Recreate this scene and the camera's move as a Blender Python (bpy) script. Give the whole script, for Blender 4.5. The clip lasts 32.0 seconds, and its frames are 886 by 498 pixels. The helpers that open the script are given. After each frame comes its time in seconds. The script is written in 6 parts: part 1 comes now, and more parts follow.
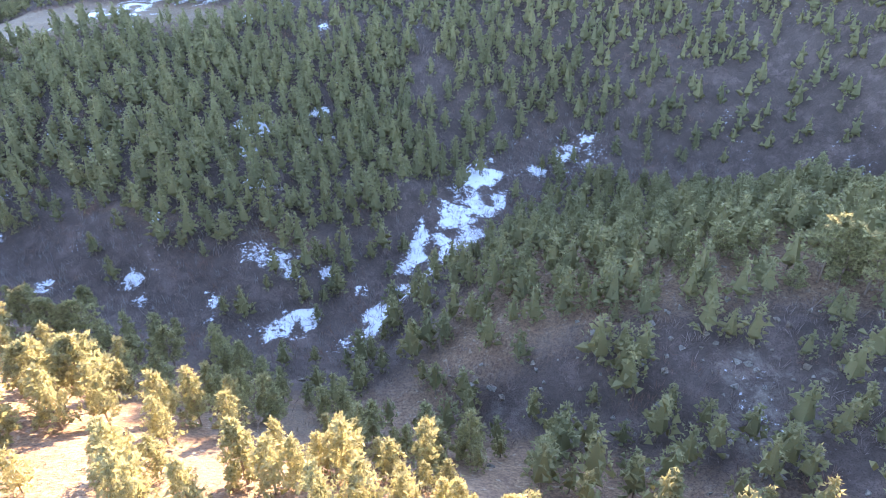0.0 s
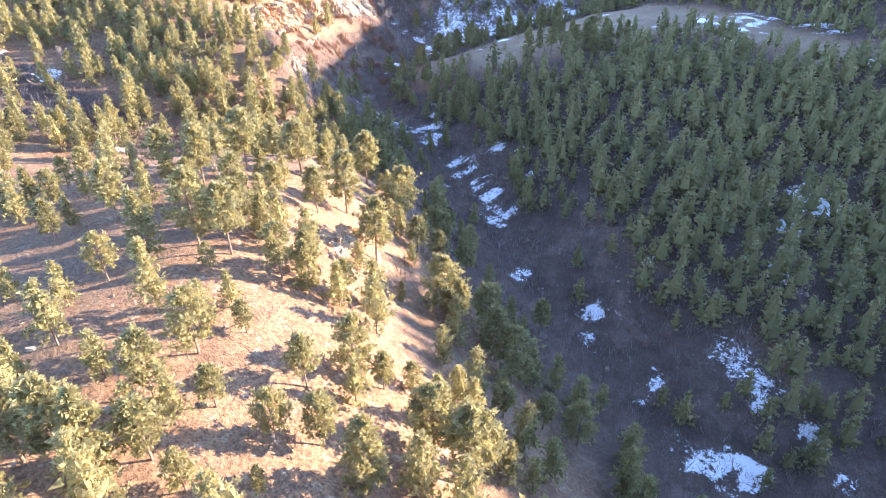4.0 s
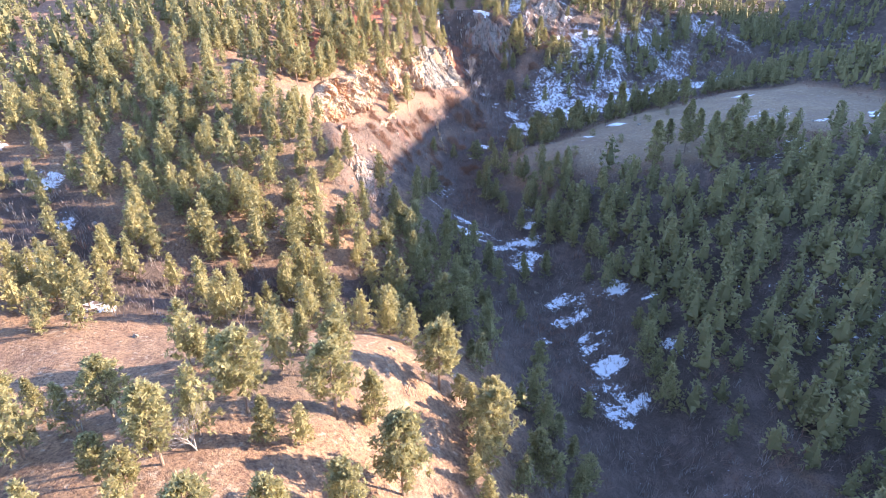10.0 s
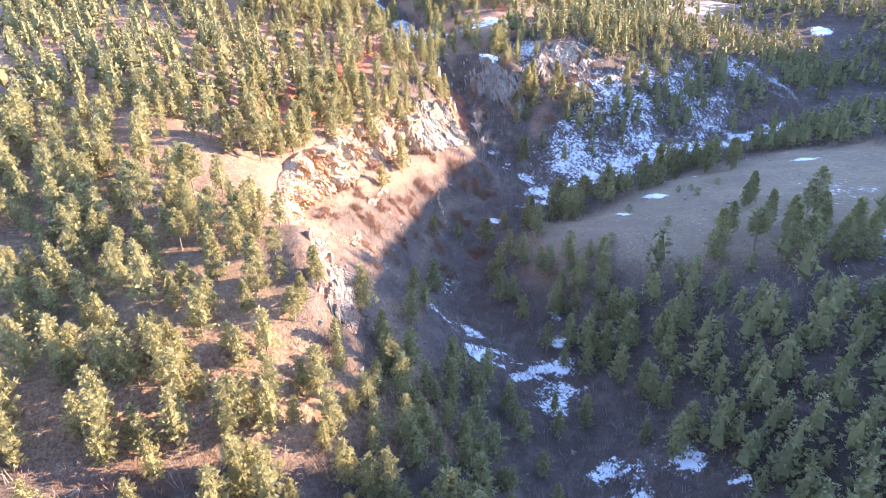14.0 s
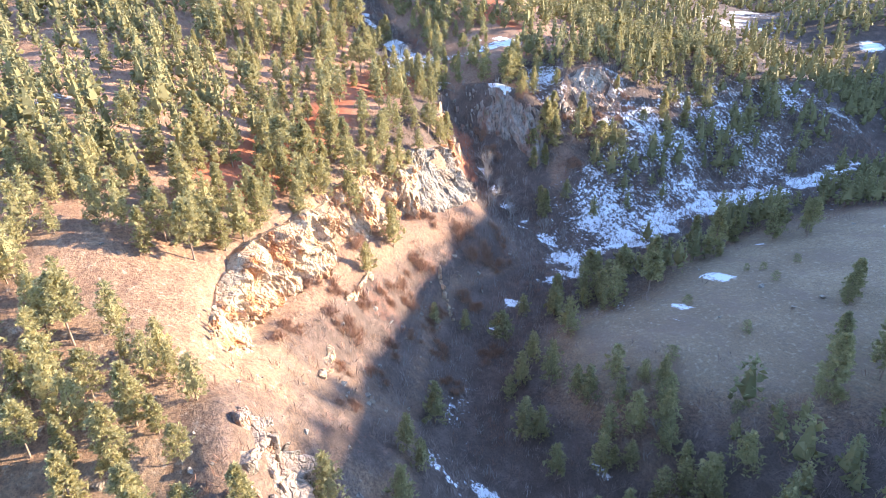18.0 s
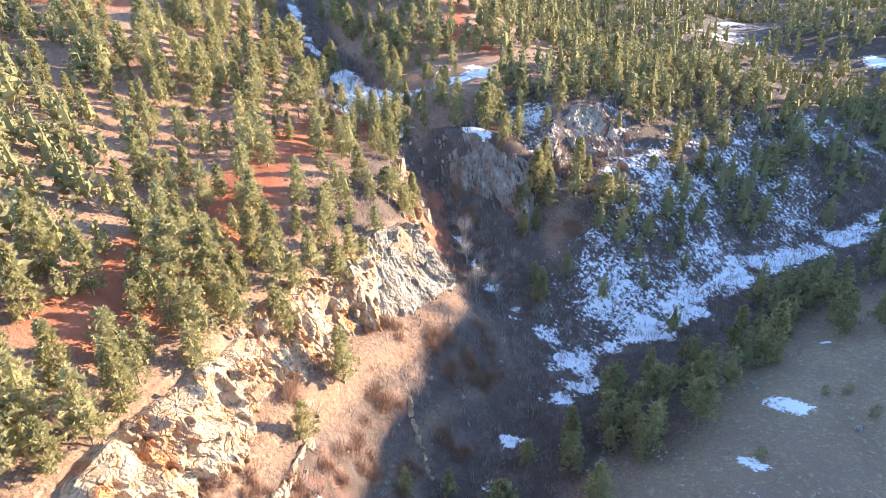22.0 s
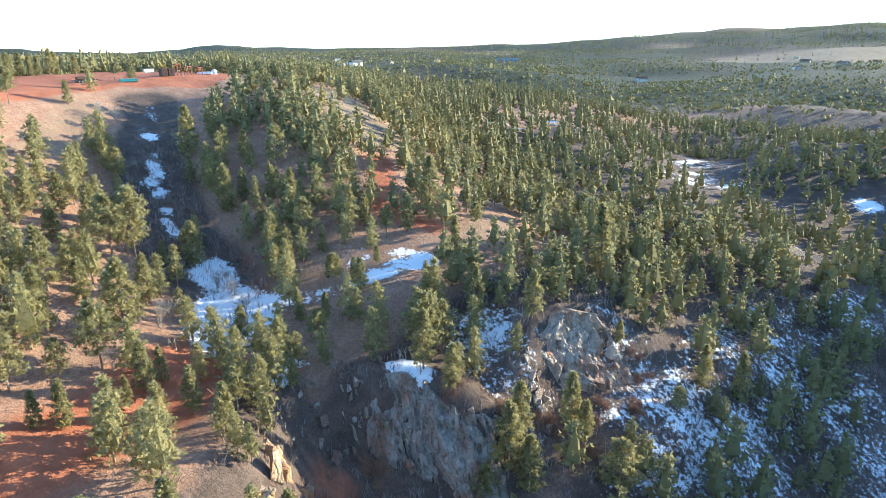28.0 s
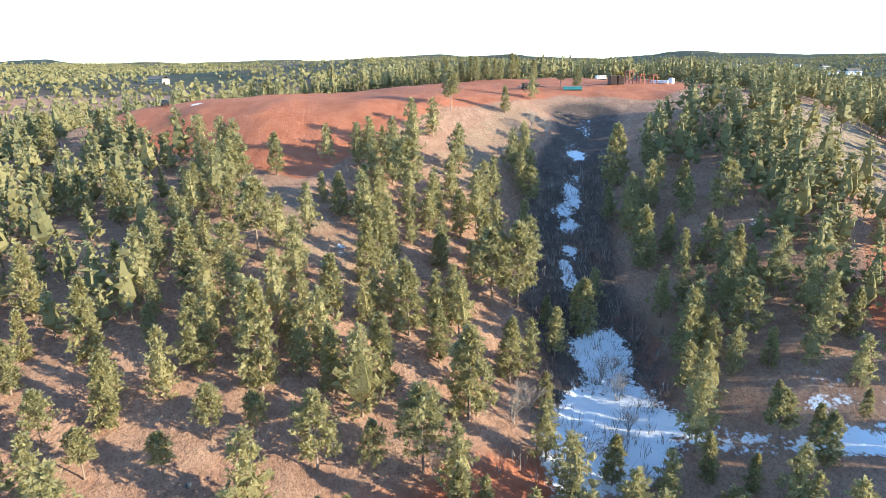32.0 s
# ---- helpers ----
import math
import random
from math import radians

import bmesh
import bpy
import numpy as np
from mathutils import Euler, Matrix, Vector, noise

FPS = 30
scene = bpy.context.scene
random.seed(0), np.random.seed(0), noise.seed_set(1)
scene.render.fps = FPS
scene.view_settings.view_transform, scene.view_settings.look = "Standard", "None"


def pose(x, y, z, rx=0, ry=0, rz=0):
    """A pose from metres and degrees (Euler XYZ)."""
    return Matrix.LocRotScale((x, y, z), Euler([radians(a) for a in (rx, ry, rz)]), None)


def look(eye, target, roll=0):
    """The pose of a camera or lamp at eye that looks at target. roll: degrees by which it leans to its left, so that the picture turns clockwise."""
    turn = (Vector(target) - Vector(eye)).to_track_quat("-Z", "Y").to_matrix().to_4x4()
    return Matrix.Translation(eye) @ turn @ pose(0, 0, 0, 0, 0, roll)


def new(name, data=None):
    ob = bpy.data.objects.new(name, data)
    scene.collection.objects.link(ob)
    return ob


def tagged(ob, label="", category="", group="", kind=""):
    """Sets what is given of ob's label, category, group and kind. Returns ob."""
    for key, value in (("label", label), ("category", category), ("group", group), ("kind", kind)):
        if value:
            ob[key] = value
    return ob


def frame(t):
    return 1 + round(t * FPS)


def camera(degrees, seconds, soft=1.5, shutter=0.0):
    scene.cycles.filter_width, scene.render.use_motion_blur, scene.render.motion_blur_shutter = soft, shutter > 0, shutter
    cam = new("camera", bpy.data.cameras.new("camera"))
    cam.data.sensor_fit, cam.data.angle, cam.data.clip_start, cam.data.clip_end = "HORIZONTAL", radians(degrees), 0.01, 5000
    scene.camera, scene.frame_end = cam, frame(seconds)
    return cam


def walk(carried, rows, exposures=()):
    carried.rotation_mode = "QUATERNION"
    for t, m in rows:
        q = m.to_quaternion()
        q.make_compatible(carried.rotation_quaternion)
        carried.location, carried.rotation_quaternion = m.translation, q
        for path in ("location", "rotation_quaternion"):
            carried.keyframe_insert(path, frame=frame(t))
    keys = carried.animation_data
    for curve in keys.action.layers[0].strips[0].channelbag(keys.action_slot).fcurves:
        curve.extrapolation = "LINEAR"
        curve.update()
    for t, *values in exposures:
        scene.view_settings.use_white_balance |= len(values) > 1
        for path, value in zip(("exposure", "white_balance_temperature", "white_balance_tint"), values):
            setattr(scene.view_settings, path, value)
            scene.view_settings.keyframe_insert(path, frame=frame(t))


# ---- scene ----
cam = camera(70.9, 32.0, soft=0.8)
METRES, EYE, TILT, LEAN, TURN = 400.0, 100.0, -33.9, 0.64, 0.0
ROWS = [
    (0.0, 0.0, 0.0, 0.0, -0.0, 0.0, 0.0),
    (0.5, -0.0012, 0.0099, 0.0065, 4.75, -0.1, -3.24),
    (1.0, -0.0036, 0.0194, 0.0129, 10.34, -0.56, -6.94),
    (1.5, -0.0071, 0.0285, 0.0189, 16.39, -1.5, -10.76),
    (2.0, -0.012, 0.0371, 0.0243, 21.6, -2.62, -13.95),
    (2.5, -0.0176, 0.0451, 0.0297, 26.96, -4.1, -16.98),
    (3.0, -0.0242, 0.0527, 0.0346, 32.66, -5.94, -19.99),
    (3.5, -0.0317, 0.0595, 0.0389, 38.77, -8.18, -22.89),
    (4.0, -0.0396, 0.0657, 0.043, 45.22, -10.85, -25.49),
    (4.5, -0.0486, 0.071, 0.0461, 51.46, -13.68, -27.68),
    (6.5, -0.0901, 0.0917, 0.0621, 52.99, -14.76, -28.04),
    (7.0, -0.1026, 0.098, 0.0667, 52.97, -14.82, -28.02),
    (7.5, -0.1156, 0.1048, 0.0709, 52.96, -14.88, -28.04),
    (8.0, -0.1291, 0.1119, 0.0753, 52.95, -14.93, -28.02),
    (8.5, -0.143, 0.1191, 0.0798, 52.94, -14.95, -27.99),
    (9.0, -0.1571, 0.1264, 0.0846, 52.95, -14.41, -27.98),
    (9.5, -0.1715, 0.1338, 0.0895, 52.96, -12.74, -27.93),
    (10.0, -0.1861, 0.1414, 0.094, 52.98, -11.26, -27.87),
    (10.5, -0.2008, 0.149, 0.0989, 53.0, -9.98, -27.83),
    (11.0, -0.2156, 0.1565, 0.1037, 53.0, -9.22, -27.81),
    (11.5, -0.2303, 0.1642, 0.1087, 53.01, -9.25, -27.77),
    (12.0, -0.2454, 0.1718, 0.1136, 52.99, -9.27, -27.76),
    (12.5, -0.2603, 0.1797, 0.1183, 53.0, -9.29, -27.69),
    (13.0, -0.2754, 0.1874, 0.1231, 52.98, -9.28, -27.65),
    (13.5, -0.29, 0.1948, 0.128, 52.98, -9.31, -27.65),
    (14.0, -0.3051, 0.2027, 0.1328, 52.98, -9.3, -27.62),
    (14.5, -0.3203, 0.2107, 0.1376, 52.97, -9.27, -27.58),
    (16.5, -0.3791, 0.2397, 0.1589, 52.98, -9.41, -27.58),
    (17.0, -0.3942, 0.2477, 0.1636, 52.98, -9.37, -27.56),
    (17.5, -0.4094, 0.2556, 0.1684, 52.96, -9.34, -27.57),
    (18.0, -0.4244, 0.2633, 0.1735, 52.96, -9.34, -27.58),
    (18.5, -0.4393, 0.2711, 0.1785, 52.97, -9.34, -27.58),
    (19.0, -0.4546, 0.2791, 0.1829, 52.94, -9.26, -27.55),
    (19.5, -0.4697, 0.2868, 0.1878, 52.93, -9.25, -27.53),
    (20.0, -0.485, 0.2944, 0.1924, 52.89, -9.2, -27.55),
    (20.5, -0.5002, 0.3022, 0.1972, 52.86, -9.16, -27.58),
    (21.0, -0.5154, 0.31, 0.2018, 52.76, -9.12, -27.53),
    (21.5, -0.5309, 0.3178, 0.2069, 51.71, -8.6, -27.19),
    (22.0, -0.545, 0.3265, 0.2123, 48.98, -7.3, -26.25),
    (22.5, -0.5587, 0.335, 0.2176, 47.6, -6.69, -25.8),
    (23.0, -0.5721, 0.3436, 0.223, 45.34, -5.71, -24.94),
    (23.5, -0.5844, 0.3524, 0.229, 43.23, -4.86, -24.16),
    (24.0, -0.5968, 0.3612, 0.2347, 42.3, -4.5, -23.85),
    (24.5, -0.6087, 0.3703, 0.2408, 42.32, -3.69, -23.88),
    (25.0, -0.6206, 0.3797, 0.2467, 42.34, -0.37, -23.99),
    (25.5, -0.6325, 0.3891, 0.2528, 42.4, 2.93, -24.03),
    (26.0, -0.6449, 0.3988, 0.2582, 42.44, 5.66, -24.01),
    (26.5, -0.6571, 0.4081, 0.2642, 42.47, 5.96, -24.03),
    (28.5, -0.7076, 0.4441, 0.2884, 44.38, 5.1, -24.76),
    (29.0, -0.7206, 0.4528, 0.294, 46.45, 4.28, -25.54),
    (29.5, -0.7341, 0.4604, 0.299, 50.7, 2.53, -27.13),
    (30.0, -0.7476, 0.4665, 0.3029, 56.91, -0.31, -29.0),
    (30.5, -0.7605, 0.4712, 0.3059, 64.25, -3.89, -30.75),
    (31.0, -0.7735, 0.4745, 0.3077, 72.15, -7.92, -32.1),
    (31.5, -0.7862, 0.4766, 0.3086, 80.01, -12.1, -32.93),
    (32.0, -0.7985, 0.4772, 0.3088, 87.72, -16.31, -33.3),
]
walk(cam, [(t, pose(0, 0, EYE, TILT, LEAN, TURN) @ pose(METRES * x, METRES * y, METRES * z, 90 + pitch, roll, yaw)) for t, x, y, z, yaw, pitch, roll in ROWS],
     [(0.0, 3.7, 6800, 22), (3.0, 3.3, 6450, 22), (9.0, 2.92, 6150, 23), (11.0, 2.98, 6150, 23), (13.0, 3.15, 6200, 24), (15.0, 3.15, 6200, 23), (19.0, 2.8, 6250, 15), (22.0, 2.7, 6300, 13), (24.0, 2.95, 6300, 12), (25.0, 2.9, 6300, 10), (26.0, 2.02, 6150, 6), (29.0, 2.28, 5680, -1), (32.0, 2.08, 5850, 2)])

# ---- light: a low winter sun and a clear sky ----
SUN_TURN, SUN_HEIGHT = 20.0, 13.5
world = bpy.data.worlds.new("sky")
world.use_nodes = True
scene.world = world
sky = world.node_tree.nodes.new("ShaderNodeTexSky")
sky.sky_type, sky.sun_disc = "NISHITA", False
sky.sun_elevation, sky.sun_rotation = radians(SUN_HEIGHT), radians(SUN_TURN)
world.node_tree.nodes["Background"].inputs["Strength"].default_value = 0.145
sky.altitude, sky.air_density, sky.dust_density, sky.ozone_density = 1500, 0.8, 0.2, 1.5
world.node_tree.links.new(sky.outputs[0], world.node_tree.nodes["Background"].inputs["Color"])
sun = new("sun", bpy.data.lights.new("sun", "SUN"))
sun.data.energy, sun.data.angle, sun.data.color = 3.25, radians(0.5), (1.0, 0.82, 0.58)
toward = Vector((math.sin(radians(SUN_TURN)) * math.cos(radians(SUN_HEIGHT)), math.cos(radians(SUN_TURN)) * math.cos(radians(SUN_HEIGHT)), math.sin(radians(SUN_HEIGHT))))
sun.matrix_world = look(toward * 300, (0, 0, 0))


# ---- materials ----
class Nodes:
    """A small writer of node materials."""

    def __init__(self, name, rough=0.9):
        self.mat = bpy.data.materials.new(name)
        self.mat.use_nodes = True
        self.tree = self.mat.node_tree
        self.bsdf = self.tree.nodes["Principled BSDF"]
        self.bsdf.inputs["Roughness"].default_value = rough
        self.bsdf.inputs["Specular IOR Level"].default_value = 0.25
        self.where = self.tree.nodes.new("ShaderNodeNewGeometry").outputs["Position"]

    def link(self, a, b):
        self.tree.links.new(a, b)

    def noise(self, size, detail=4.0, rough=0.55, stretch=None):
        n = self.tree.nodes.new("ShaderNodeTexNoise")
        n.inputs["Scale"].default_value, n.inputs["Detail"].default_value, n.inputs["Roughness"].default_value = 1.0 / size, detail, rough
        if stretch:
            m = self.tree.nodes.new("ShaderNodeMapping")
            m.inputs["Scale"].default_value = stretch
            self.link(self.where, m.inputs["Vector"])
            self.link(m.outputs[0], n.inputs["Vector"])
        else:
            self.link(self.where, n.inputs["Vector"])
        return n.outputs["Fac"]

    def ramp(self, value, low, high, a=0.0, b=1.0):
        n = self.tree.nodes.new("ShaderNodeMapRange")
        n.inputs["From Min"].default_value, n.inputs["From Max"].default_value = low, high
        n.inputs["To Min"].default_value, n.inputs["To Max"].default_value = a, b
        self.link(value, n.inputs["Value"])
        return n.outputs["Result"]

    def sums(self, op, a, b):
        n = self.tree.nodes.new("ShaderNodeMath")
        n.operation, n.use_clamp = op, False
        for k, v in enumerate((a, b)):
            if isinstance(v, (int, float)):
                n.inputs[k].default_value = v
            else:
                self.link(v, n.inputs[k])
        return n.outputs[0]

    def mix(self, fac, a, b):
        n = self.tree.nodes.new("ShaderNodeMix")
        n.data_type = "RGBA"
        for k, v in ((0, fac), (6, a), (7, b)):
            if isinstance(v, (int, float)):
                n.inputs[k].default_value = v
            elif isinstance(v, tuple):
                n.inputs[k].default_value = (*v, 1.0)
            else:
                self.link(v, n.inputs[k])
        return n.outputs[2]

    def attribute(self, name):
        n = self.tree.nodes.new("ShaderNodeAttribute")
        n.attribute_name = name
        return n

    def bump(self, height, depth, strength=0.6):
        n = self.tree.nodes.new("ShaderNodeBump")
        n.inputs["Strength"].default_value, n.inputs["Distance"].default_value = strength, depth
        self.link(height, n.inputs["Height"])
        self.link(n.outputs[0], self.bsdf.inputs["Normal"])

    def done(self, colour):
        if isinstance(colour, tuple):
            self.bsdf.inputs["Base Color"].default_value = (*colour, 1.0)
        else:
            self.link(colour, self.bsdf.inputs["Base Color"])
        return self.mat


def ground_material():
    m = Nodes("hillside", 0.95)
    split = m.tree.nodes.new("ShaderNodeSeparateColor")
    m.link(m.attribute("cover").outputs["Color"], split.inputs[0])
    snow, red, grass = split.outputs[0], split.outputs[1], split.outputs[2]
    split2 = m.tree.nodes.new("ShaderNodeSeparateColor")
    m.link(m.attribute("cover_b").outputs["Color"], split2.inputs[0])
    brush, rock, woods = split2.outputs[0], split2.outputs[1], split2.outputs[2]
    big, mid, fine = m.noise(22.0), m.noise(4.0, 8.0, 0.7), m.noise(0.7, 5.0, 0.75)
    soil = m.mix(m.ramp(mid, 0.35, 0.65), (0.25, 0.15, 0.094), (0.40, 0.257, 0.153))
    soil = m.mix(m.ramp(fine, 0.46, 0.6, 0.0, 0.75), soil, (0.115, 0.07, 0.05))
    soil = m.mix(m.ramp(m.noise(1.6, 6.0, 0.7), 0.56, 0.66, 0.0, 0.8), soil, (0.46, 0.37, 0.27))
    speckle = m.noise(0.3, 4.0, 0.8)
    soil = m.mix(m.ramp(speckle, 0.54, 0.6, 0.0, 0.7), soil, (0.085, 0.058, 0.042))
    place = m.tree.nodes.new("ShaderNodeSeparateXYZ")
    m.link(m.where, place.inputs[0])
    rosy = m.mix(m.ramp(mid, 0.35, 0.65), (0.32, 0.18, 0.12), (0.485, 0.305, 0.205))
    rosy = m.mix(m.ramp(fine, 0.46, 0.64, 0.0, 0.5), rosy, (0.15, 0.085, 0.06))
    rosy = m.mix(m.ramp(speckle, 0.54, 0.6, 0.0, 0.65), rosy, (0.11, 0.06, 0.042))
    soil = m.mix(m.ramp(place.outputs[0], -270, -360), soil, rosy)
    dry = m.mix(m.ramp(big, 0.38, 0.62), (0.27, 0.19, 0.118), (0.375, 0.27, 0.165))
    dry = m.mix(m.ramp(mid, 0.5, 0.68, 0.0, 0.6), dry, (0.23, 0.175, 0.125))
    dry = m.mix(m.ramp(fine, 0.4, 0.7, 0.0, 0.75), dry, (0.22, 0.17, 0.12))
    dry = m.mix(m.ramp(speckle, 0.52, 0.6, 0.0, 0.75), dry, (0.14, 0.108, 0.08))
    dry = m.mix(m.ramp(m.noise(1.2, 5.0, 0.75), 0.54, 0.64, 0.0, 0.6), dry, (0.46, 0.37, 0.26))
    dry = m.mix(m.ramp(m.noise(9.0, 6.0, 0.7), 0.5, 0.62, 0.0, 0.6), dry, (0.24, 0.17, 0.125))
    litter = m.mix(m.ramp(mid, 0.3, 0.7), (0.085, 0.062, 0.05), (0.175, 0.128, 0.102))
    litter = m.mix(m.ramp(fine, 0.4, 0.7, 0.0, 0.6), litter, (0.07, 0.052, 0.043))
    litter = m.mix(m.ramp(m.noise(6.0, 7.0, 0.75), 0.5, 0.62, 0.0, 0.6), litter, (0.235, 0.165, 0.135))
    litter = m.mix(m.ramp(speckle, 0.52, 0.6, 0.0, 0.7), litter, (0.05, 0.036, 0.03))
    earth = m.mix(m.ramp(mid, 0.3, 0.7), (0.34, 0.11, 0.055), (0.46, 0.18, 0.10))
    stone = m.mix(m.ramp(fine, 0.35, 0.65), (0.18, 0.148, 0.12), (0.36, 0.30, 0.24))

    def edge(mask, soft=0.18):
        both = m.sums("ADD", m.sums("MULTIPLY", m.sums("ADD", mid, m.sums("MULTIPLY", fine, 0.6)), 0.625), m.sums("SUBTRACT", mask, 1.0))
        return m.ramp(both, -soft / 2, soft / 2)

    colour = m.mix(edge(grass, 0.3), soil, dry)
    colour = m.mix(edge(brush, 0.35), colour, litter)
    colour = m.mix(edge(rock, 0.2), colour, stone)
    # Far ground painted dark green: canopy colour with the shade among its trees.
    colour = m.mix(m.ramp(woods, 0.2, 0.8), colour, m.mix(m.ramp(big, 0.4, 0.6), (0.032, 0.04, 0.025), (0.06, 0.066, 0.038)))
    colour = m.mix(edge(red, 0.3), colour, earth)
    speck = m.sums("ADD", m.sums("MULTIPLY", m.noise(1.1, 6.0, 0.75), 0.7), m.sums("MULTIPLY", m.noise(5.0, 3.0), 0.3))
    white = m.ramp(m.sums("ADD", speck, m.sums("SUBTRACT", m.sums("MULTIPLY", snow, 0.62), 0.82)), -0.03, 0.03)
    colour = m.mix(white, colour, (0.86, 0.88, 0.92))
    m.bump(m.sums("ADD", mid, m.sums("MULTIPLY", fine, 0.5)), 0.9, 0.8)
    return m.done(colour)


def needle_material(name, fine):
    m = Nodes(name, 0.7)
    geo = m.tree.nodes.new("ShaderNodeNewGeometry")
    info = m.tree.nodes.new("ShaderNodeObjectInfo")
    tint = m.sums("ADD", m.sums("MULTIPLY", m.attribute("tint").outputs["Fac"], 0.7), m.sums("MULTIPLY", info.outputs["Random"], 0.3))
    # Far crowns keep to the darker range, standing in for missing self-shadow.
    spread = geo.outputs["Random Per Island"] if fine else m.ramp(geo.outputs["Random Per Island"], 0.0, 1.0, 0.1, 0.5)
    colour = m.mix(spread, (0.185, 0.183, 0.096), (0.42, 0.382, 0.186))
    colour = m.mix(m.ramp(tint, 0.0, 1.0, 0.0, 0.6), colour, (0.45, 0.385, 0.178))
    mat = m.done(colour)
    tr = m.tree.nodes.new("ShaderNodeBsdfTranslucent")
    m.link(colour, tr.inputs["Color"])
    mixer = m.tree.nodes.new("ShaderNodeMixShader")
    mixer.inputs[0].default_value = 0.5
    m.link(m.bsdf.outputs[0], mixer.inputs[1])
    m.link(tr.outputs[0], mixer.inputs[2])
    if not fine:
        m.link(mixer.outputs[0], m.tree.nodes["Material Output"].inputs["Surface"])
        return mat
    gaps, sieve = m.tree.nodes.new("ShaderNodeBsdfTransparent"), m.tree.nodes.new("ShaderNodeMixShader")
    m.link(m.ramp(m.noise(0.26, 3.0, 0.65), 0.44, 0.48), sieve.inputs[0])
    m.link(gaps.outputs[0], sieve.inputs[1])
    m.link(mixer.outputs[0], sieve.inputs[2])
    m.link(sieve.outputs[0], m.tree.nodes["Material Output"].inputs["Surface"])
    return mat


def bark_material(name, a, b):
    m = Nodes(name, 0.9)
    n = m.noise(0.35, 5.0, 0.6, (1, 1, 0.3))
    m.bump(n, 0.05)
    return m.done(m.mix(n, a, b))


def twig_material():
    m = Nodes("bare_twigs", 0.9)
    geo = m.tree.nodes.new("ShaderNodeNewGeometry")
    colour = m.mix(geo.outputs["Random Per Island"], (0.125, 0.093, 0.078), (0.38, 0.285, 0.24))
    return m.done(m.mix(m.ramp(m.noise(18.0), 0.5, 0.62, 0.0, 0.6), colour, (0.28, 0.13, 0.075)))


def cliff_material(name, a, b, c):
    m = Nodes(name, 0.92)
    info = m.tree.nodes.new("ShaderNodeObjectInfo")
    broad, crack, grain = m.noise(5.0, 4.0), m.noise(1.1, 6.0, 0.7, (1, 1, 0.45)), m.noise(0.25, 4.0, 0.7)
    bent = m.tree.nodes.new("ShaderNodeVectorMath")
    bent.operation = "MULTIPLY_ADD"
    twist = m.tree.nodes.new("ShaderNodeTexNoise")
    twist.inputs["Scale"].default_value = 0.45
    m.link(m.where, twist.inputs["Vector"])
    m.link(twist.outputs["Color"], bent.inputs[0])
    bent.inputs[1].default_value = (3.4, 3.4, 3.4)
    twist.inputs["Detail"].default_value = 4.0
    m.link(m.where, bent.inputs[2])
    tall = m.tree.nodes.new("ShaderNodeMapping")
    tall.inputs["Scale"].default_value = (0.7, 0.7, 0.3)
    m.link(bent.outputs[0], tall.inputs["Vector"])
    cell, seam = m.tree.nodes.new("ShaderNodeTexVoronoi"), m.tree.nodes.new("ShaderNodeTexVoronoi")
    seam.feature = "DISTANCE_TO_EDGE"
    for n in (cell, seam):
        n.inputs["Scale"].default_value = 1.0
        m.link(tall.outputs[0], n.inputs["Vector"])
    tone = m.tree.nodes.new("ShaderNodeSeparateColor")
    m.link(cell.outputs["Color"], tone.inputs[0])
    colour = m.mix(m.ramp(broad, 0.35, 0.65), a, b)
    colour = m.mix(m.ramp(tone.outputs[0], 0.2, 1.0, 0.0, 0.55), colour, b)
    colour = m.mix(m.ramp(info.outputs["Random"], 0.5, 1.0, 0.0, 0.4), colour, c)
    colour = m.mix(m.ramp(m.noise(4.5, 5.0, 0.65, (1, 1, 0.4)), 0.48, 0.62, 0.0, 0.85), colour, c)
    colour = m.mix(m.ramp(crack, 0.52, 0.64, 0.0, 0.75), colour, tuple(v * 0.42 for v in a))
    colour = m.mix(m.sums("MULTIPLY", m.ramp(seam.outputs["Distance"], 0.0, 0.06, 0.3, 0.0), m.ramp(grain, 0.42, 0.6)), colour, tuple(v * 0.4 for v in a))
    height = m.sums("ADD", m.sums("MULTIPLY", tone.outputs[1], 0.5), m.ramp(seam.outputs["Distance"], 0.0, 0.2, 0.0, 0.5))
    m.bump(m.sums("ADD", height, m.sums("MULTIPLY", m.sums("ADD", crack, grain), 0.4)), 0.7, 1.0)
    return m.done(colour)


def plain_material(name, colour, rough=0.6, metal=0.0, wear=0.15):
    m = Nodes(name, rough)
    m.bsdf.inputs["Metallic"].default_value = metal
    dark = tuple(v * (1 - wear * 2) for v in colour)
    return m.done(m.mix(m.ramp(m.noise(0.6, 5.0), 0.35, 0.7), colour, dark))


GROUND = ground_material()
NEEDLES, SHADED_NEEDLES = needle_material("pine_needles", True), needle_material("shaded_boughs", False)
BARK = bark_material("pine_bark", (0.16, 0.115, 0.085), (0.36, 0.265, 0.2))
GREY_BARK = bark_material("grey_bark", (0.22, 0.19, 0.165), (0.42, 0.37, 0.33))
TWIGS = twig_material()
BUFF_ROCK = cliff_material("buff_sandstone", (0.41, 0.285, 0.18), (0.62, 0.49, 0.335), (0.5, 0.21, 0.08))
GREY_ROCK = cliff_material("grey_limestone", (0.24, 0.21, 0.175), (0.43, 0.385, 0.315), (0.3, 0.22, 0.15))


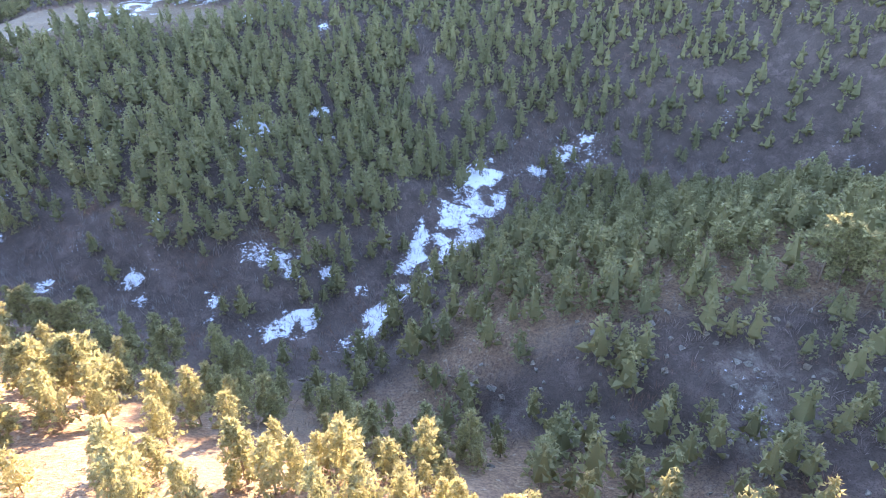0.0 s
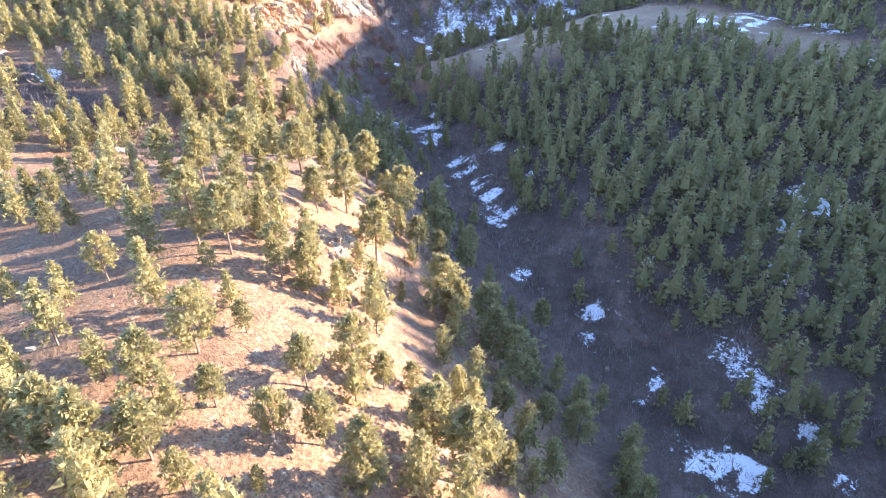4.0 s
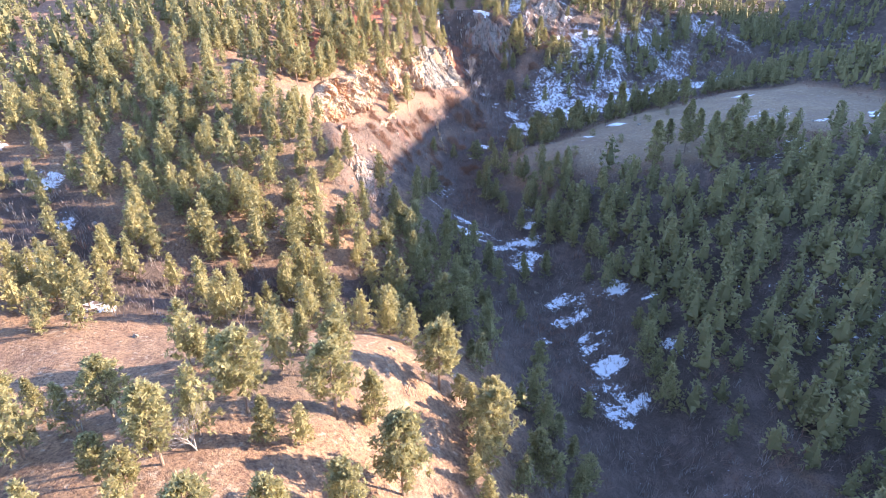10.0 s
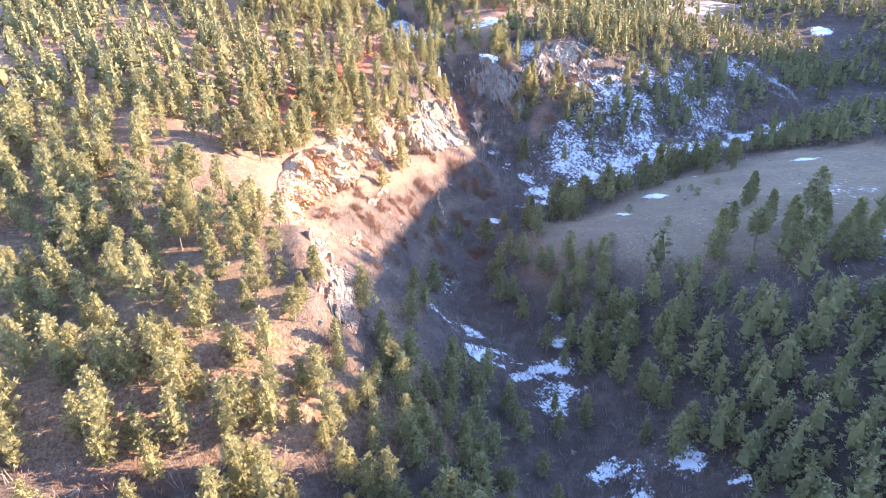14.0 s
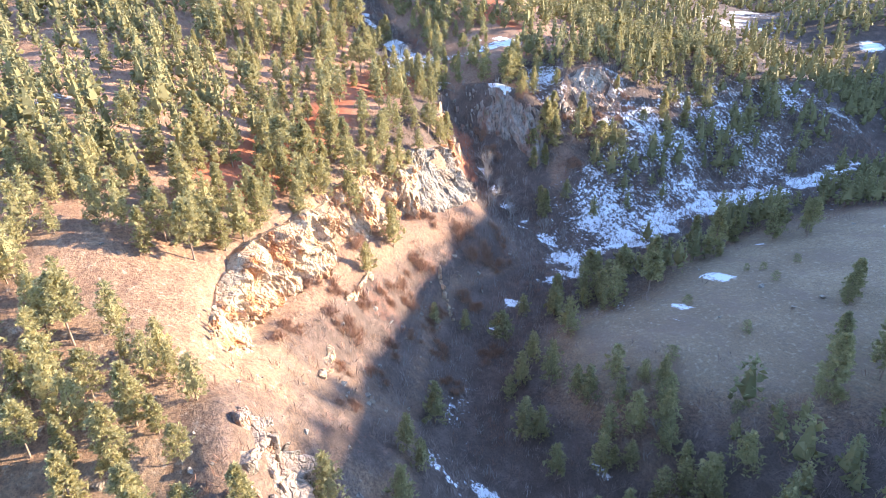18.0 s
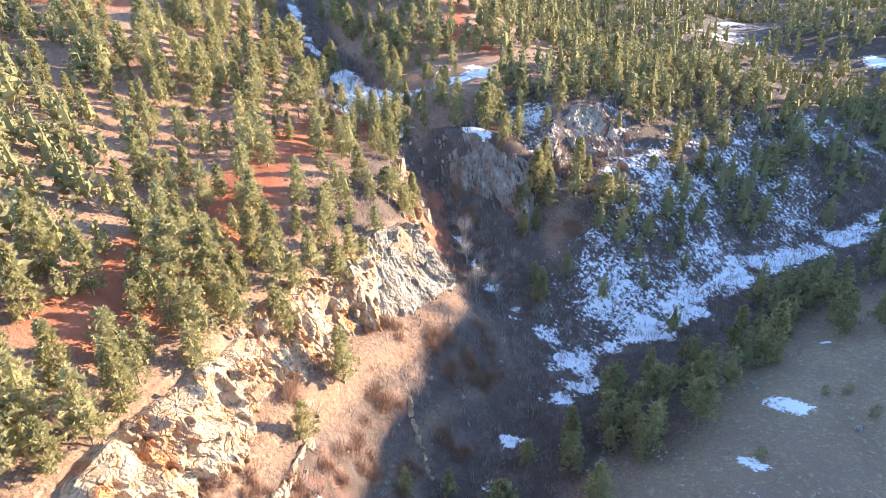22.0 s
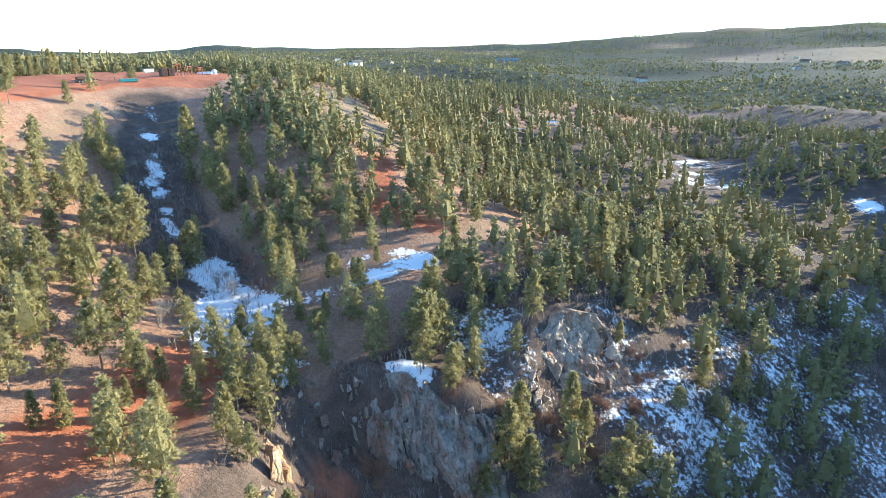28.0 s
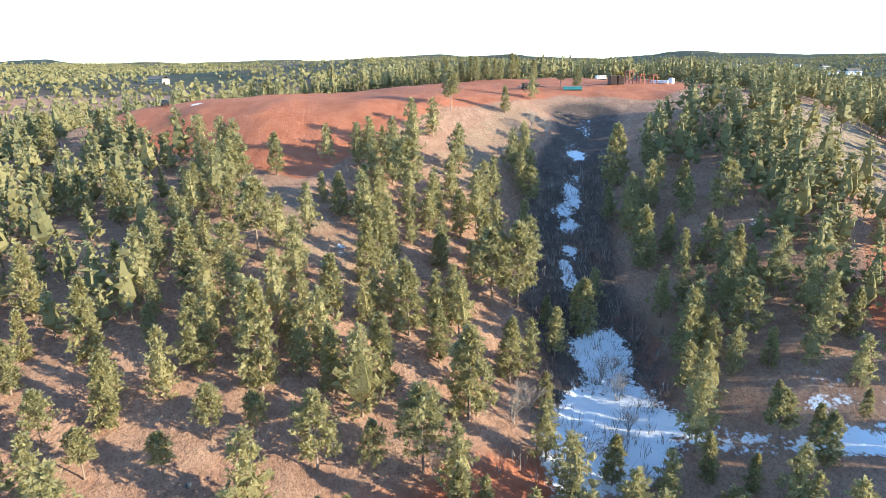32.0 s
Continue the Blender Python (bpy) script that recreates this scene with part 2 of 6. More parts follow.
DARK_ROCK = cliff_material("brown_limestone", (0.27, 0.235, 0.205), (0.46, 0.405, 0.35), (0.33, 0.18, 0.125))
SCREE_ROCK = cliff_material("weathered_rock", (0.33, 0.28, 0.235), (0.52, 0.44, 0.36), (0.40, 0.22, 0.135))


# ---- the lie of the land: stream beds, crests, cliff edges, each with its heights ----
def lattice(ix, iy, seed):
    h = (ix.astype(np.int64) * 374761393 + iy.astype(np.int64) * 668265263 + seed * 144665) & 0x7FFFFFFF
    h = ((h ^ (h >> 13)) * 1274126177) & 0x7FFFFFFF
    return ((h ^ (h >> 16)) & 0xFFFF) / 65535.0


def ripple(x, y, size, seed=0):
    """Smooth noise, -1 to 1."""
    x, y = np.asarray(x, float) / size, np.asarray(y, float) / size
    ix, iy = np.floor(x), np.floor(y)
    fx, fy = x - ix, y - iy
    fx, fy = fx * fx * (3 - 2 * fx), fy * fy * (3 - 2 * fy)
    a, b = lattice(ix, iy, seed), lattice(ix + 1, iy, seed)
    c, d = lattice(ix, iy + 1, seed), lattice(ix + 1, iy + 1, seed)
    return 2 * ((a + (b - a) * fx) * (1 - fy) + (c + (d - c) * fx) * fy) - 1


MAIN_CREEK = [(230, 190, -26), (150, 208, -22), (100, 222, -19), (66, 236, -17), (41, 240, -16), (21, 208, -15), (6, 178, -15), (-14, 152, -15.5), (-30, 122, -15), (-60, 131, -12.5), (-90, 137, -10.5),
              (-116, 143.5, -9.2), (-143, 157, -8.8), (-180, 173, -8.2), (-205, 180, -6.5), (-235, 183, -6), (-262, 184, -5.5), (-275, 198, -4.5), (-293, 226, -3),
              (-300, 250, -2.6), (-300, 262, -2), (-297, 284, -0.5), (-296, 306, 1.5), (-296, 330, 2.5), (-294, 356, 3.5), (-286, 400, 6), (-276, 460, 9), (-270, 540, 13)]
SIDE_CREEK = [(-300, 252, -3.5), (-318, 250, 3), (-335, 253, 8), (-347, 257, 14), (-355, 260, 20)]
UPPER_CREEK = [(-371, 259, 40), (-380, 252, 43), (-391, 248, 44.5), (-400, 254, 45.5), (-418, 258, 48), (-433, 255, 54.5), (-455, 259, 60), (-470, 263, 67), (-485, 268, 75), (-505, 275, 82)]
WEST_GULLY = [(-300, 20, 46), (-258, 45, 37), (-231, 57, 30.5), (-205, 70, 25), (-195, 100, 16), (-190, 128, 6), (-184, 158, -5), (-182, 170, -9)]
NEAR_CREST = [(60, -60, 46), (0, -30, 45), (-40, 8, 44), (-69, 34, 42.5), (-84, 48, 42), (-107, 57, 42.5), (-119, 75, 37.5), (-137, 87, 34), (-150, 98, 30), (-161, 109, 24), (-168, 120, 14)]
NEAR_BACK = [(-60, 5, 46), (-104, 38, 44), (-124, 47, 42.5), (-140, 58, 40.5), (-152, 74, 37)]
NEAR_FLANK = [(10, 20, 36), (-25, 46, 34), (-62, 58, 31), (-80, 73, 28), (-101, 88, 21), (-121, 106, 17), (-140, 118, 13)]
NEAR_FOOT = [(40, 40, 20), (5, 62, 14), (-25, 76, 9), (-54, 90, 5), (-75, 103, 1), (-100, 118, -1), (-130, 134, -3), (-155, 142, -3)]
TAN_BANK = [(-120, -30, 44), (-150, 10, 40), (-175, 30, 36), (-188, 46, 31.5), (-188, 60, 30)]
SPUR = [(140, 90, 32), (110, 104, 27), (86, 116, 22), (70, 126, 16), (50, 134, 9), (30, 138, 6), (15, 142, 1), (2, 146, -5), (-9, 140, -9)]
SPUR_FLANK = [(120, 60, 22), (71, 94, 18), (40, 99, 14), (20, 98, 6), (-5, 108, -4), (-20, 114, -11)]
SPUR_FOOT = [(90, 40, 24), (60, 60, 14), (40, 74, 7), (20, 84, 0), (0, 92, -6)]
SECOND_RIDGE = [(-380, 40, 58), (-330, 70, 54), (-301, 84, 46), (-270, 96, 42), (-236, 104, 36), (-222, 110, 29), (-212, 118, 21), (-203, 130, 12)]
RIDGE_SHELF = [(-228, 124, 33), (-246, 128, 38.5), (-263, 131, 41), (-282, 125, 43), (-300, 130, 46), (-318, 148, 46), (-345, 130, 57.5), (-370, 128, 60)]
CLIFF_TOP = [(-266, 138.5, 38), (-284.5, 143.5, 38), (-294.5, 154.5, 38.2), (-304.5, 168.5, 37.5), (-316, 183.5, 36.8), (-323.5, 201, 36), (-330.5, 217, 35), (-334, 228, 33)]
CLIFF_FOOT = [(-262, 142, 31), (-279, 147.5, 27), (-289.5, 157.5, 26), (-299.5, 171, 25.5), (-311, 185, 24), (-318.5, 201.5, 22), (-325, 217, 20), (-327, 232, 17)]
TALUS = [(-236, 158, 8), (-243, 162, 10), (-256, 162, 11), (-270, 166, 10), (-284, 180, 8), (-298, 204, 1), (-306, 226, 1), (-310, 242, 1)]
CRAG_TOP = [(-229, 131, 34), (-238, 135, 37.5), (-246, 137, 38)]
CRAG_FOOT = [(-226, 136, 23), (-236, 140.5, 25), (-246, 143.5, 26)]
CLIFF_BACK = [(-340, 213, 41), (-346, 228, 38), (-356, 240, 39), (-367, 243, 40.5), (-372, 250, 40.5)]
GORGE_HEAD = [(-340, 241, 16), (-350, 248, 20), (-360, 253, 20)]
FAR_CLIFF_TOP = [(-374, 256, 41), (-369, 264, 41), (-363, 272, 41), (-352, 277, 38.5), (-346, 283, 33)]
FAR_CLIFF_FOOT = [(-367, 258, 27), (-362, 264, 25.5), (-356, 268, 24), (-346, 272, 21), (-339, 278, 16)]
OUTCROP_TOP = [(-351, 292, 38), (-356, 300, 44), (-355, 310, 45.5), (-352, 320, 43), (-349, 340, 37)]
OUTCROP_FOOT = [(-342, 288, 26), (-346, 298, 30), (-345, 308, 31), (-340, 322, 28)]
SNOW_SLOPE = [(-322, 284, 13), (-320, 305, 15), (-322, 325, 18), (-322, 350, 18), (-312, 385, 17), (-304, 420, 18)]
MID_HILL = [(-372, 300, 47), (-392, 302, 53), (-412, 300, 58), (-432, 306, 68), (-448, 316, 75), (-475, 318, 84), (-510, 315, 88)]
MID_HILL_NORTH = [(-365, 334, 46), (-385, 352, 46), (-420, 362, 50), (-450, 370, 58), (-500, 380, 72)]
POND_BANK = [(-380, 276, 46), (-400, 274, 49), (-420, 275, 54), (-440, 275, 62), (-460, 280, 72)]
SUNNY_SHELF = [(-352, 176, 47), (-372, 190, 49), (-384, 200, 50), (-372, 228, 43), (-392, 226, 49), (-411, 220, 56), (-408, 203, 59), (-440, 202, 69), (-455, 202, 74)]
WEST_HILL = [(-400, 150, 62), (-430, 160, 68), (-438, 180, 70), (-400, 110, 63), (-450, 120, 70), (-420, 60, 64)]
RED_FILL_TOP = [(-500, 128, 82), (-514, 140, 85.5), (-500, 158, 86), (-490, 185, 86.5), (-492, 215, 87), (-505, 240, 88), (-520, 262, 89)]
RED_FILL_FOOT = [(-482, 140, 76), (-472, 165, 76), (-462, 195, 75.5), (-474, 225, 77), (-490, 246, 79)]
SITE = [(-525, 285, 89), (-550, 260, 89.5), (-550, 316, 90), (-530, 200, 87.5), (-545, 150, 86.5), (-600, 240, 90), (-600, 320, 90), (-660, 300, 89)]
WEST_VALLEY = [(-505, 90, 66), (-540, 88, 62), (-580, 70, 58), (-640, 60, 55)]
MEADOW = [(-262, 225, 4), (-250, 226, 8), (-240, 232, 11), (-238, 251, 13), (-257, 270, 9.5), (-257, 294, 9.8), (-247, 332, 15), (-237, 271, 14), (-215, 270, 18), (-215, 310, 20), (-180, 300, 23), (-177, 322, 26), (-250, 400, 18)]
FOREST_HILL = [(-192, 222, 13), (-165, 222, 15), (-140, 214, 14), (-124, 196, 6), (-108, 162, 2), (-145, 177, 1), (-165, 192, 3), (-178, 185, -1.5), (-86, 158, 1), (-47, 147, -6), (-62, 178, 4), (-95, 190, 8),
               (-120, 230, 15), (-90, 250, 15), (-68, 222, 8.5), (-47, 229, 2), (-30, 195, -3), (-14, 188, 0), (-140, 284, 23), (-100, 300, 24), (-58, 304, 26), (-128, 356, 27)]
EAST_HILL = [(10, 276, 20), (28, 283, 22), (107, 256, 12), (60, 300, 28), (140, 290, 36), (0, 340, 30), (120, 170, 8), (170, 220, 34)]
# Ridge out of view, added to shade the canyon; heights follow the shadow edge.
SHADOW_RIDGE = [(300, 215, 62), (210, 280, 70), (150, 340, 88), (104, 390, 104), (60, 424, 101), (30, 446, 103), (0, 470, 111), (-40, 494, 113), (-72, 518, 117), (-106, 530, 116), (-126, 545, 107), (-149, 560, 99), (-190, 590, 100), (-240, 640, 97)]
NORTH_HILLS = [(-348, 534, 24), (-374, 470, 26), (-335, 424, 32), (-342, 384, 34), (-411, 722, 36), (-383, 665, 34), (-397, 561, 36), (-475, 617, 16), (-410, 440, 40), (-450, 470, 46), (-526, 474, 54), (-480, 420, 50), (-560, 420, 76), (-620, 470, 70),
               (-300, 600, 26), (-220, 420, 26), (-230, 520, 40), (-100, 400, 40), (20, 380, 46), (-560, 600, 40), (-650, 560, 60), (-444, 728, 52), (-470, 780, 58), (-280, 700, 40)]
OUTER = [(200, -150, 60), (0, -200, 60), (-200, -150, 58), (-200, -60, 46), (-400, -100, 62), (-560, -20, 66), (-700, 60, 62), (-760, 200, 78), (-760, 350, 86), (300, 60, 50), (100, 600, 84), (300, 500, 84)]
SPOTS = (SUNNY_SHELF, WEST_HILL, SITE, MEADOW, FOREST_HILL, EAST_HILL, NORTH_HILLS, OUTER)


def drawn(line, step=9.0):
    """Points along a line, at most that far apart."""
    out = []
    for a, b in zip(line, line[1:]):
        n = max(1, math.ceil(math.dist(a[:2], b[:2]) / step))
        out += [tuple(np.array(a) + (np.array(b) - np.array(a)) * k / n) for k in range(n)]
    return out + [tuple(line[-1])]




def set_back(foot, top, share=0.15):
    """A foot line drawn in under its cliff, so that the ground stays behind the rock face."""
    return [tuple(np.array(f) * (1, 1, 1) + (np.array([*t[:2], f[2]]) - np.array(f)) * share) for f, t in zip(foot, top)]


CLIFF_BASE, CRAG_BASE, OUTCROP_BASE = set_back(CLIFF_FOOT, CLIFF_TOP, 0.42), set_back(CRAG_FOOT, CRAG_TOP), set_back(OUTCROP_FOOT, OUTCROP_TOP)
FAR_CLIFF_BASE = set_back(FAR_CLIFF_FOOT, FAR_CLIFF_TOP)
LINES = (MAIN_CREEK, SIDE_CREEK, UPPER_CREEK, WEST_GULLY, NEAR_CREST, NEAR_BACK, NEAR_FLANK, NEAR_FOOT, TAN_BANK, SPUR, SPUR_FLANK, SPUR_FOOT, SECOND_RIDGE, RIDGE_SHELF, CLIFF_BASE, TALUS,
         CRAG_TOP, CRAG_BASE, CLIFF_BACK, GORGE_HEAD, FAR_CLIFF_TOP, FAR_CLIFF_BASE, OUTCROP_TOP, OUTCROP_BASE, SNOW_SLOPE, MID_HILL, MID_HILL_NORTH, POND_BANK, RED_FILL_TOP, RED_FILL_FOOT, WEST_VALLEY, SHADOW_RIDGE)


def beside(line, other, far, lift):
    """A line that runs level beside another, on the side away from the second."""
    out = []
    for p, q in zip(line, other):
        d = math.dist(p[:2], q[:2]) + 1e-6
        out.append((p[0] + (p[0] - q[0]) / d * far, p[1] + (p[1] - q[1]) / d * far, p[2] + lift))
    return out


CLIFF_SHELF, FAR_SHELF, OUTCROP_SHELF, CRAG_SHELF = beside(CLIFF_TOP, CLIFF_FOOT, 5, 0.6), beside(FAR_CLIFF_TOP, FAR_CLIFF_FOOT, 5, 0.3), beside(OUTCROP_TOP[:4], OUTCROP_FOOT, 5, 0.5), beside(CRAG_TOP, CRAG_FOOT, 4, 0.8)
CLIFF_APRON, FAR_APRON, OUTCROP_APRON = beside(CLIFF_FOOT, CLIFF_TOP, 3, -1.5), beside(FAR_CLIFF_FOOT, FAR_CLIFF_TOP, 3, -1.5), beside(OUTCROP_FOOT, OUTCROP_TOP[:4], 3, -1.5)
CLIFF_RIM = beside(CLIFF_TOP, CLIFF_FOOT, 2.6, 0.2)
LINES += (CLIFF_RIM, CLIFF_SHELF, FAR_SHELF, OUTCROP_SHELF, CRAG_SHELF, CLIFF_APRON, FAR_APRON, OUTCROP_APRON)
STEEP = (CLIFF_RIM, CLIFF_SHELF, FAR_SHELF, OUTCROP_SHELF, CRAG_SHELF, CLIFF_APRON, FAR_APRON, OUTCROP_APRON, CLIFF_TOP, CLIFF_BASE, CRAG_TOP, CRAG_BASE, FAR_CLIFF_TOP, FAR_CLIFF_BASE, GORGE_HEAD, CLIFF_BACK, OUTCROP_TOP, OUTCROP_BASE)
KNOTS = np.array([p for line in LINES for p in drawn(line, 4.0 if line in STEEP else 9.0)] + [p for group in SPOTS for p in group], float)


def solve_land():
    n = len(KNOTS)
    gap = np.hypot(KNOTS[:, None, 0] - KNOTS[None, :, 0], KNOTS[:, None, 1] - KNOTS[None, :, 1])
    a = np.zeros((n + 3, n + 3))
    a[:n, :n] = np.sqrt(gap ** 2 + 1.0) + np.eye(n) * -0.12
    a[:n, n], a[:n, n + 1:] = 1, KNOTS[:, :2] / 100
    a[n:, :n] = a[:n, n:].T
    return np.linalg.solve(a, np.append(KNOTS[:, 2], [0, 0, 0]))


WEIGHTS = solve_land()


def far_land(x, y):
    away = np.hypot(x + 250, y - 250)
    turn = np.degrees(np.arctan2(x + 300, y - 250))
    z = 84 - 54 * np.exp(-((turn + 22) / 34) ** 2) * np.clip(1.15 - away / 3200, 0, 1)
    z = z + np.clip((away - 420) / 300, 0, 1) * (11 * ripple(x, y, 420, 3) + 13 * ripple(x, y, 170, 4))
    z = z + np.clip((away - 1900) / 1300, 0, 1) * (120 * np.exp(-((turn - 2) / 22) ** 2) + 26 * np.exp(-((turn + 24) / 22) ** 2) + 18 * ripple(turn * 30, away, 260, 5))
    z = z + np.clip((away - 2800) / 900, 0, 1) * (38 * np.clip(ripple(turn * 40, 0 * turn, 300, 6), 0, 1))
    return z


def land(x, y):
    """The height of the ground."""
    x, y = np.atleast_1d(np.asarray(x, float)), np.atleast_1d(np.asarray(y, float))
    z = np.zeros_like(x)
    for s in range(0, len(x), 20000):
        px, py = x[s:s + 20000], y[s:s + 20000]
        r = np.sqrt((px[:, None] - KNOTS[None, :, 0]) ** 2 + (py[:, None] - KNOTS[None, :, 1]) ** 2 + 1.0)
        z[s:s + 20000] = r @ WEIGHTS[:-3] + WEIGHTS[-3] + WEIGHTS[-2] * px / 100 + WEIGHTS[-1] * py / 100
    away = np.hypot((x + 260) / 1.15, y - 220)
    f = np.clip((away - 400) / 260, 0, 1)
    f = f * f * (3 - 2 * f)
    z = z * (1 - f) + far_land(x, y) * f
    z = z + np.clip((y - 420) / 130, 0, 1) * np.clip((900 - away) / 300, 0, 1) * 13 * ripple(x, y, 105, 12)
    # Bumps on the unseen ridge make its shadow edge ragged.
    z = z + 3.0 * (ripple(x, y, 26, 13) + 0.5 * ripple(x, y, 9, 14)) * near(x, y, SHADOW_RIDGE, 14, 20)
    return z + 0.7 * ripple(x, y, 11, 7) + 0.3 * ripple(x, y, 4.3, 8)


def distance_to(x, y, line):
    """The distance from a line on the plan."""
    best = np.full(np.shape(x), 1e9)
    for a, b in zip(line, line[1:]):
        ax, ay, dx, dy = a[0], a[1], b[0] - a[0], b[1] - a[1]
        s = np.clip(((x - ax) * dx + (y - ay) * dy) / (dx * dx + dy * dy + 1e-9), 0, 1)
        best = np.minimum(best, np.hypot(x - ax - s * dx, y - ay - s * dy))
    return best


def within(x, y, shape, soft=6.0):
    """1 inside a closed shape, 0 outside, with a soft edge."""
    inside = np.zeros(np.shape(x), bool)
    for (ax, ay), (bx, by) in zip(shape, shape[1:] + shape[:1]):
        crosses = (ay > y) != (by > y)
        inside ^= crosses & (x < ax + (y - ay) / (by - ay + 1e-12) * (bx - ax))
    d = distance_to(x, y, shape + shape[:1])
    return np.clip(0.5 + np.where(inside, d, -d) / (2 * soft), 0, 1)


def near(x, y, line, width, soft):
    return np.clip((width + soft - distance_to(x, y, line)) / soft, 0, 1)


MEADOW_SHAPE = [(-268, 222), (-246, 216), (-218, 232), (-200, 252), (-190, 290), (-160, 310), (-110, 300), (-100, 330), (-170, 345), (-235, 362), (-268, 330), (-276, 285), (-264, 255)]
RED_SHAPE = [(-508, 122), (-540, 135), (-600, 190), (-640, 250), (-640, 340), (-560, 335), (-512, 302), (-522, 272), (-509, 252), (-498, 232), (-472, 210), (-457, 201), (-463, 189), (-478, 163)]
TALUS_SHAPE = [(-246, 147), (-262, 145), (-280, 153), (-297, 177), (-311, 203), (-322, 232), (-320, 246), (-306, 240), (-302, 212), (-276, 186), (-256, 172), (-240, 160)]
TAN_SHELF = [(-248, 137), (-264, 127), (-284, 118), (-292, 132), (-284, 143), (-264, 140)]
SNOWY_SIDE = [(-300, 262), (-322, 260), (-338, 290), (-342, 312), (-352, 340), (-350, 372), (-330, 430), (-290, 430), (-288, 360), (-294, 300)]
BASIN_SHAPE = [(-386, 244), (-396, 242), (-410, 250), (-424, 252), (-428, 262), (-416, 264), (-398, 266), (-390, 258)]
BRUSH_FLANK = [(-30, 140), (-58, 140), (-90, 145), (-122, 152), (-150, 168), (-128, 176), (-92, 164), (-70, 168), (-40, 158)]
OUTCROP_SHAPE = [(-338, 276), (-352, 281), (-376, 282), (-376, 326), (-350, 350), (-332, 320)]
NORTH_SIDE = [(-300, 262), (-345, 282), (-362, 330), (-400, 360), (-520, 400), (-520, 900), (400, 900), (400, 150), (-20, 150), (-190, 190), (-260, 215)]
SPUR_SIDE = [(0, 100), (30, 104), (70, 104), (120, 84), (120, 40), (70, 46), (30, 70), (0, 86)]


SIDE_CREEK_SNOW = [(-347, 255, 2.5), (-341, 255, 2.5), (-332, 254, 3), (-321, 253, 3.5), (-313, 256, 3.5), (-304, 254, 4), (-301, 259, 5), (-296, 284, 4.5), (-300, 241, 3), (-294, 244, 3), (-295, 299, 4)]
SNOWY_FOOT = [(-337, 268), (-326, 288), (-316, 306), (-312, 330), (-294, 330), (-292, 301), (-295, 266), (-300, 250), (-318, 258)]
CREEK_SNOW = [(-215, 187, 7), (-208, 183, 7), (-217, 178, 4), (-229, 178, 7), (-223, 195, 3), (-231, 201, 2.5), (-241, 176, 5), (-249, 175, 4.5), (-179, 173, 5), (-180, 177, 6), (-177, 185.5, 6.5), (-164, 192, 3.5),
              (-183, 175, 6), (-165, 171.5, 5), (-157, 168, 4.5), (-150, 161, 5), (-143, 157, 4), (-142, 164, 3.5), (-146, 178, 4.5), (-174, 162, 2.5), (-117, 144, 4), (-107, 144, 1.8), (-93, 145, 4), (-88, 139, 2.5),
              (-69, 138, 4.5), (-89, 164, 2), (-45, 130, 6), (-39, 135, 4), (-25, 148, 3), (-46, 149, 4), (-35, 152, 3)]
HILL_SNOW = [(-71, 221, 8), (-70, 203, 4), (-63, 182, 3), (-52, 240, 4), (-46, 223, 4), (-42, 259, 4), (-159, 334, 18), (-130, 346, 12), (-98, 315, 8), (-173, 325, 9), (-182, 280, 6), (-191, 307, 3), (-173, 302, 3), (-60, 298, 8),
             (38, 231, 4), (50, 242, 4), (61, 249, 4), (-271, 45, 8), (-254, 59, 5), (-237, 59, 4.5), (-221, 54, 4), (-199, 61, 4), (-198, 103, 2.5), (-183, 136, 4), (-362, 123, 7), (-354, 127, 6)]
BASIN_SNOW = [(-424, 515, 22), (-360, 552, 8), (-445, 555, 25), (-348, 558, 13), (-523, 471, 13), (-518, 517, 20), (-399, 791, 20), (-429, 484, 12), (-434, 211, 2),
              (-439, 294, 3.5), (-416, 292, 2.5), (-399, 286, 4), (-391, 294, 4), (-362, 295, 3.5), (-378, 257, 3.5), (-362, 273, 4), (-292, 226, 2.5), (-299, 254, 7), (-298, 243, 4), (-295, 234, 3), (-286, 216, 2.5)]
SNOW_BANK = [(-13, 172), (-5, 192), (6, 219), (21, 235), (25, 205), (13, 178), (4, 166), (-7, 144), (-26, 118), (-33, 120), (-25, 138), (-18, 150)]
MEADOW_SNOW = [(-256, 270, 4.5), (-252, 250, 3.2), (-247, 243, 1.5), (-272, 296, 2.2), (-262, 300, 1.6), (-238, 330, 4.0), (-176, 322, 6), (-150, 305, 5), (-130, 352, 7), (-515, 160, 4)]


CREST, GULLY_HEAD, SUNNY_GAP = [(-452, 326), (-475, 336), (-500, 345), (-530, 356)], [(-470, 234), (-488, 246), (-500, 256)], [(-448, 194), (-436, 206), (-428, 215)]


def fields(x, y):
    """Open tan fields among the far woods."""
    away, turn = np.hypot(x + 300, y - 250), np.degrees(np.arctan2(x + 300, y - 250))
    band = np.clip(1.4 - np.abs(away - 1900 - 8 * (turn + 20)) / 260, 0, 1) * np.clip(1.3 - np.abs(turn + 16) / 16, 0, 1)
    return np.clip(np.maximum(1.6 * ripple(x, y, 520, 43) - 0.6, 1.5 * band + 0.5 * ripple(x, y, 120, 44) - 0.4), 0, 1) * np.clip((away - 950) / 250, 0, 1)


